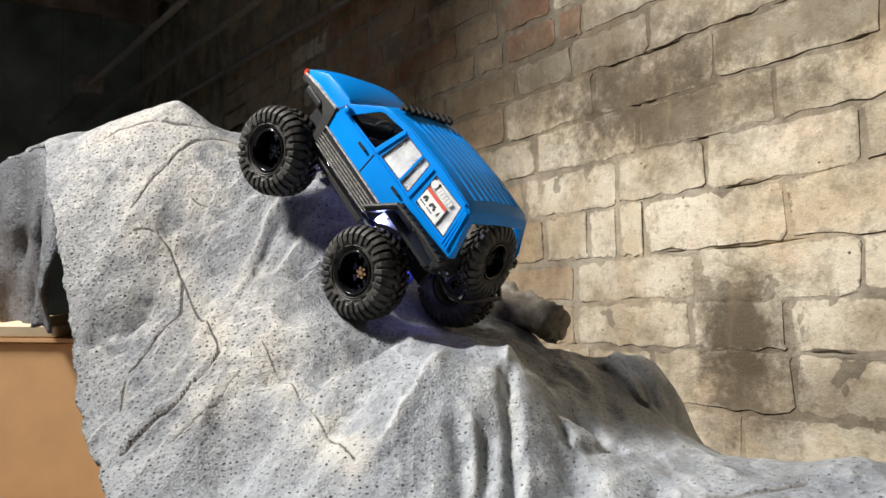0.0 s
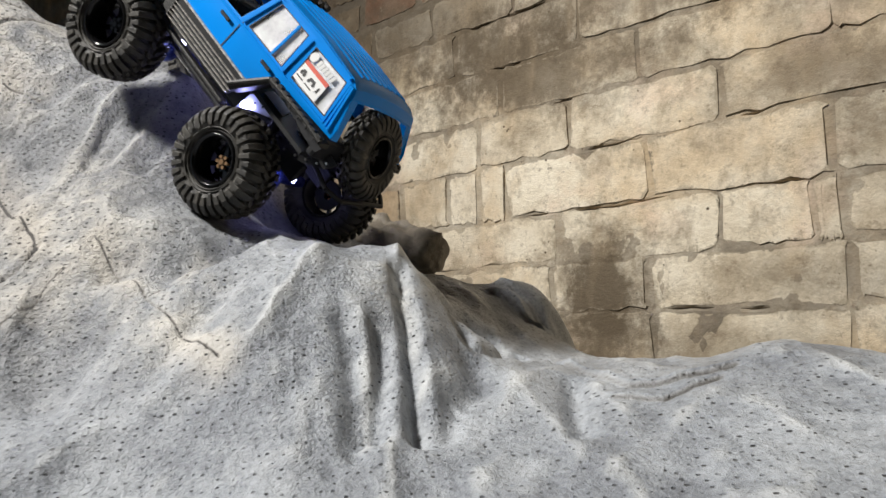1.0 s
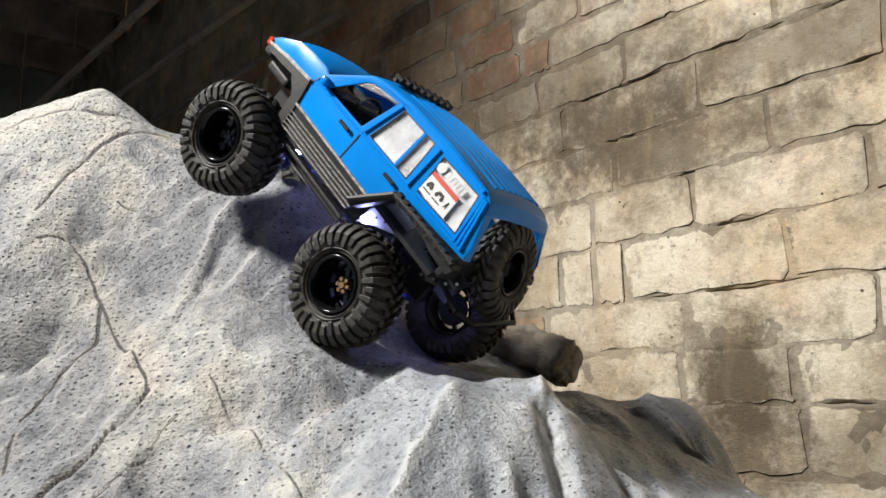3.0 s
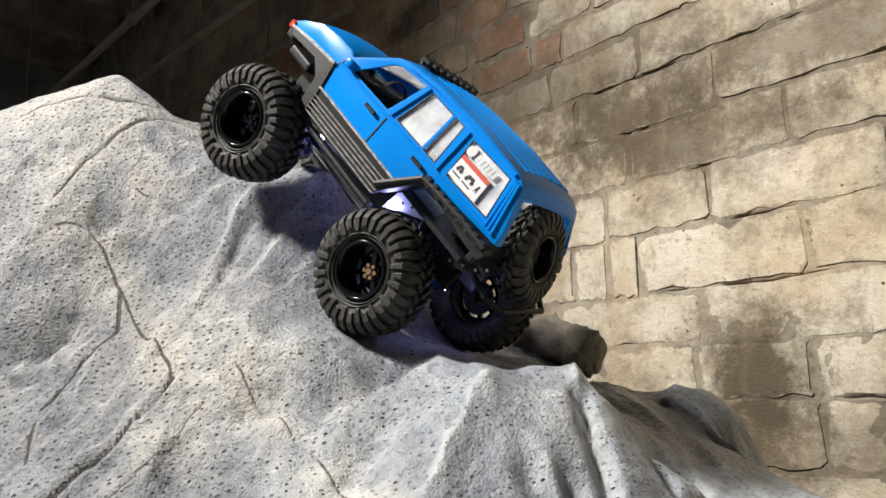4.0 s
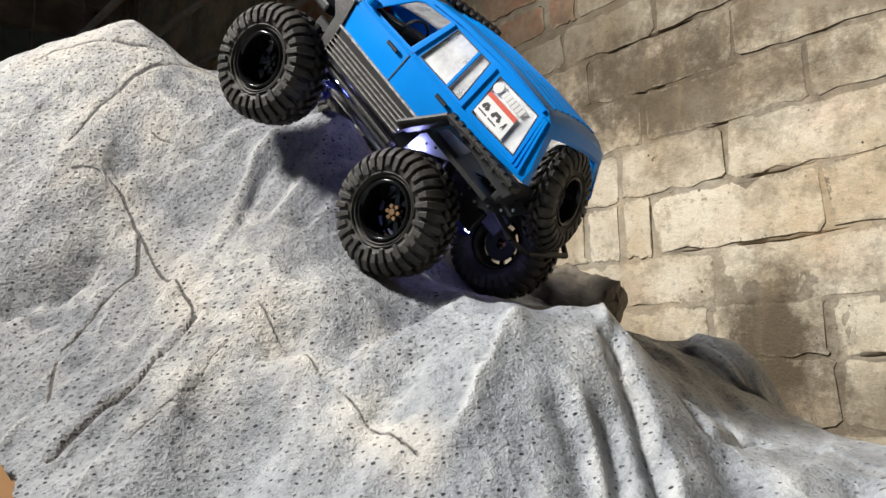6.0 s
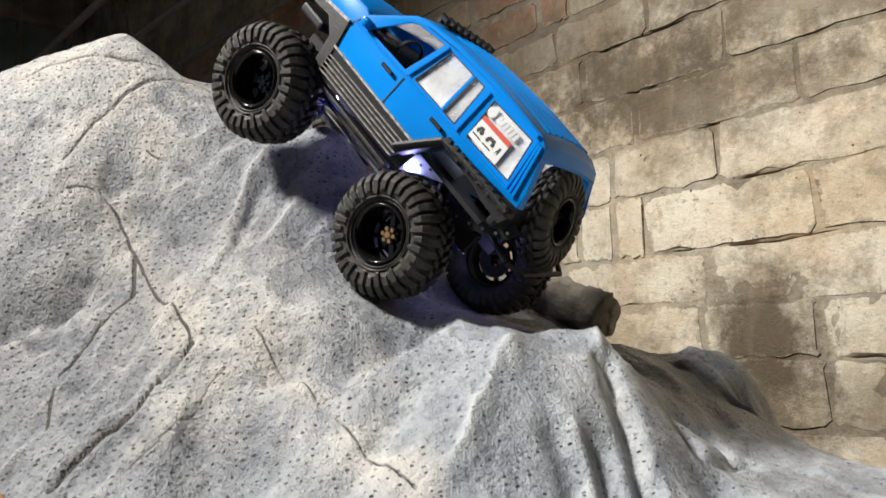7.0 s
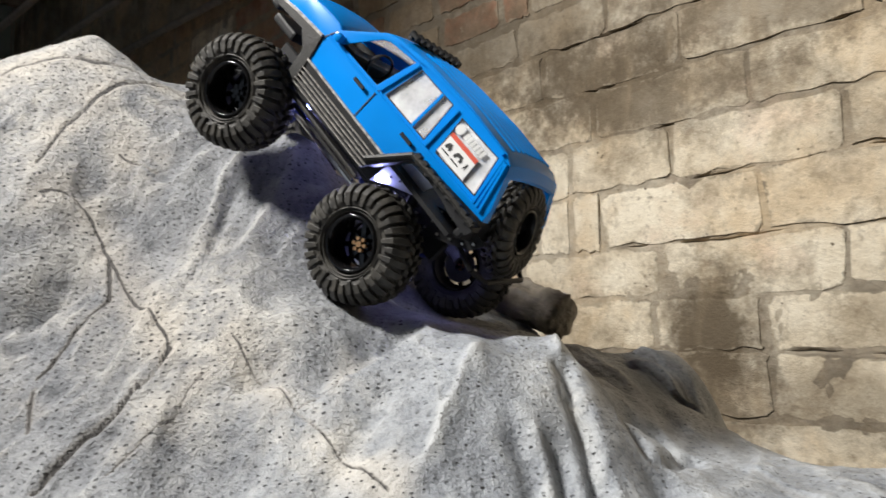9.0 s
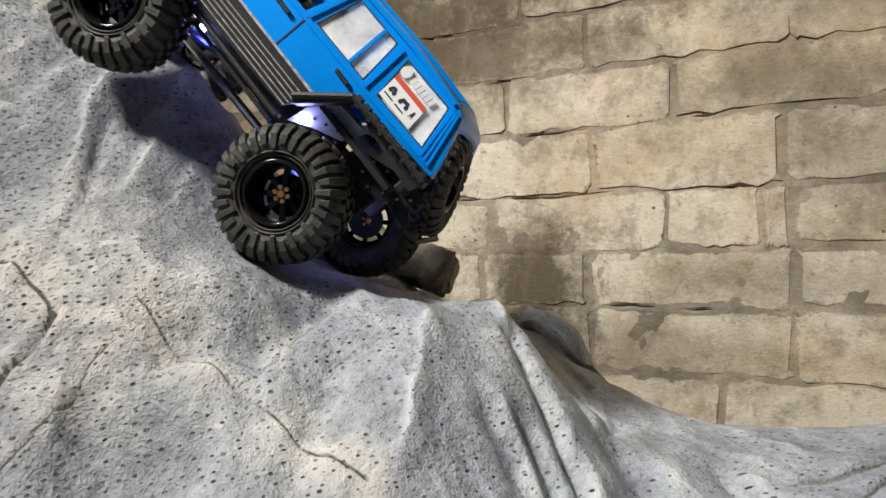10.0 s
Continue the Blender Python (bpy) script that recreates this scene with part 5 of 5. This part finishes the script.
# head joints that can be told apart, course by course from the lowest; the rest follow by the brick's length
HEADS = [
    [-0.52], [-0.70, -0.441, -0.19], [-0.62, -0.36], [-1.05, -0.798, -0.628, -0.365], [-0.79, -0.525, -0.407, -0.372],
    [-1.02, -0.952, -0.892, -0.634, -0.385], [-0.954, -0.774, -0.528], [-0.908, -0.650, -0.390], [-1.013, -0.760, -0.500],
    [-1.480, -1.235, -1.070, -0.890, -0.640], [-1.860, -1.610, -1.370, -1.270, -1.115, -1.040, -0.800, -0.560],
    [-1.945, -1.705, -1.445, -1.290, -1.130, -0.980, -0.740], [-2.02, -1.770, -1.555, -1.320, -1.180, -0.900], [-1.86, -1.620, -1.380, -1.130, -0.880],
]
# bricks whose lime has gone, by course and a place along it
RED = {9: [-2.1], 10: [-1.08, -1.95, -1.20], 11: [-1.58, -1.80, -2.05, -1.21], 12: [-2.10, -1.25, -1.90], 13: [-1.75, -1.25, -1.00, -2.0], 14: [-1.2, -1.6, -2.0], 15: [-1.1, -1.5, -1.9]}
DARK = {12: [-1.66], 13: [-1.50], 10: [-2.15], 14: [-1.8]}
ALONG, UP = (0, 0.035, 0.12, 0.20, 0.30, 0.40, 0.50, 0.60, 0.70, 0.80, 0.88, 0.965, 1), (0, 0.11, 0.89, 1)


def brick_mesh(length, height, seed):
    """A worn brick: an uneven face with chipped, rounded edges, and its sides going back into the wall."""
    rnd = random.Random(seed)
    bm = bmesh.new()
    nx, nz = 12, 3
    sag = [rnd.uniform(-1, 1) for _ in range(4)]
    face = []
    for j in range(nz + 1):
        row = []
        for i in range(nx + 1):
            edge = i in (0, nx) or j in (0, nz)
            x = length * (ALONG[i] - 0.5) + rnd.uniform(-1, 1) * (0.0055 if i in (0, nx) else 0.0022)
            z = height * (UP[j] - 0.5) + rnd.uniform(-1, 1) * (0.0034 if j in (0, nz) else 0.0015) + 0.003 * sag[j] * math.sin(3.1 * ALONG[i] + sag[0])
            if i in (0, nx) and j in (0, nz):
                x, z = x * 0.985, z * 0.95
            row.append(bm.verts.new((x, (0.0002 if edge else 0.0) + rnd.uniform(-0.0005, 0.0005), z)))
        face.append(row)
    for j in range(nz):
        for i in range(nx):
            bm.faces.new((face[j][i], face[j][i + 1], face[j + 1][i + 1], face[j + 1][i]))
    rim = face[0] + [r[-1] for r in face[1:]] + face[-1][-2::-1] + [r[0] for r in face[-2:0:-1]]
    back = [bm.verts.new((v.co.x * 1.01, 0.02, v.co.z * 1.01)) for v in rim]
    for i in range(len(rim)):
        k = (i + 1) % len(rim)
        bm.faces.new((rim[k], rim[i], back[i], back[k]))
    me = bpy.data.meshes.new("brick")
    bm.normal_update()
    bm.to_mesh(me)
    bm.free()
    me.polygons.foreach_set("use_smooth", [k < nx * nz for k in range(len(me.polygons))])
    me.set_sharp_from_angle(angle=0.5)
    # pointing smeared over the margins
    smear = [0.0 if 0 < i < nx and 0 < j < nz else 1.0 for j in range(nz + 1) for i in range(nx + 1)]
    at = me.attributes.new("smear", "FLOAT", "POINT")
    at.data.foreach_set("value", smear + [1.0] * (len(me.vertices) - len(smear)))
    return me


def bricks():
    rnd = random.Random(7)
    tilt = -math.atan(CLIMB)
    for k, (z0, z1) in enumerate(zip(BEDS, BEDS[1:])):
        heads = list(HEADS[k]) if k < len(HEADS) else [-0.56 - 0.11 * (k % 2)]
        while heads[-1] < 0.75:
            heads.append(heads[-1] + LENGTH + rnd.uniform(-0.012, 0.012))
        while heads[0] > -2.9:
            heads.insert(0, heads[0] - (LENGTH if rnd.random() < 0.7 else LENGTH / 2) + rnd.uniform(-0.010, 0.010))
        for i, (x0, x1) in enumerate(zip(heads, heads[1:])):
            wide = 1.0 if x1 < -1.02 else 0.0
            me = brick_mesh(x1 - x0 - rnd.uniform(0.005, 0.012) - 0.009 * wide, z1 - z0 - rnd.uniform(0.005, 0.012) - 0.007 * wide, 100 * k + i)
            red, dark = [any(x0 < p < x1 for p in group.get(k, [])) for group in (RED, DARK)]
            # tan bricks of the west end, multiplied to paint in the lamp's falloff
            me.materials.append(BRICK_RED if red else BRICK_DARK if dark else BRICK_TAN if wide and rnd.random() < (0.9 if x1 < -1.2 else 0.45) else BRICK_PALE)
            ob = new("brick", me)
            ob.parent = wall
            mid = (x0 + x1) / 2
            ob.location = (mid, WALL_Y + rnd.uniform(-0.0014, 0.0004), (z0 + z1) / 2 + CLIMB * (mid + 0.6) + rnd.uniform(-0.0015, 0.0015))
            ob.rotation_euler = (radians(rnd.uniform(-0.7, 0.7)), tilt + radians(rnd.uniform(-0.5, 0.5)), radians(rnd.uniform(-0.4, 0.4)))


bricks()
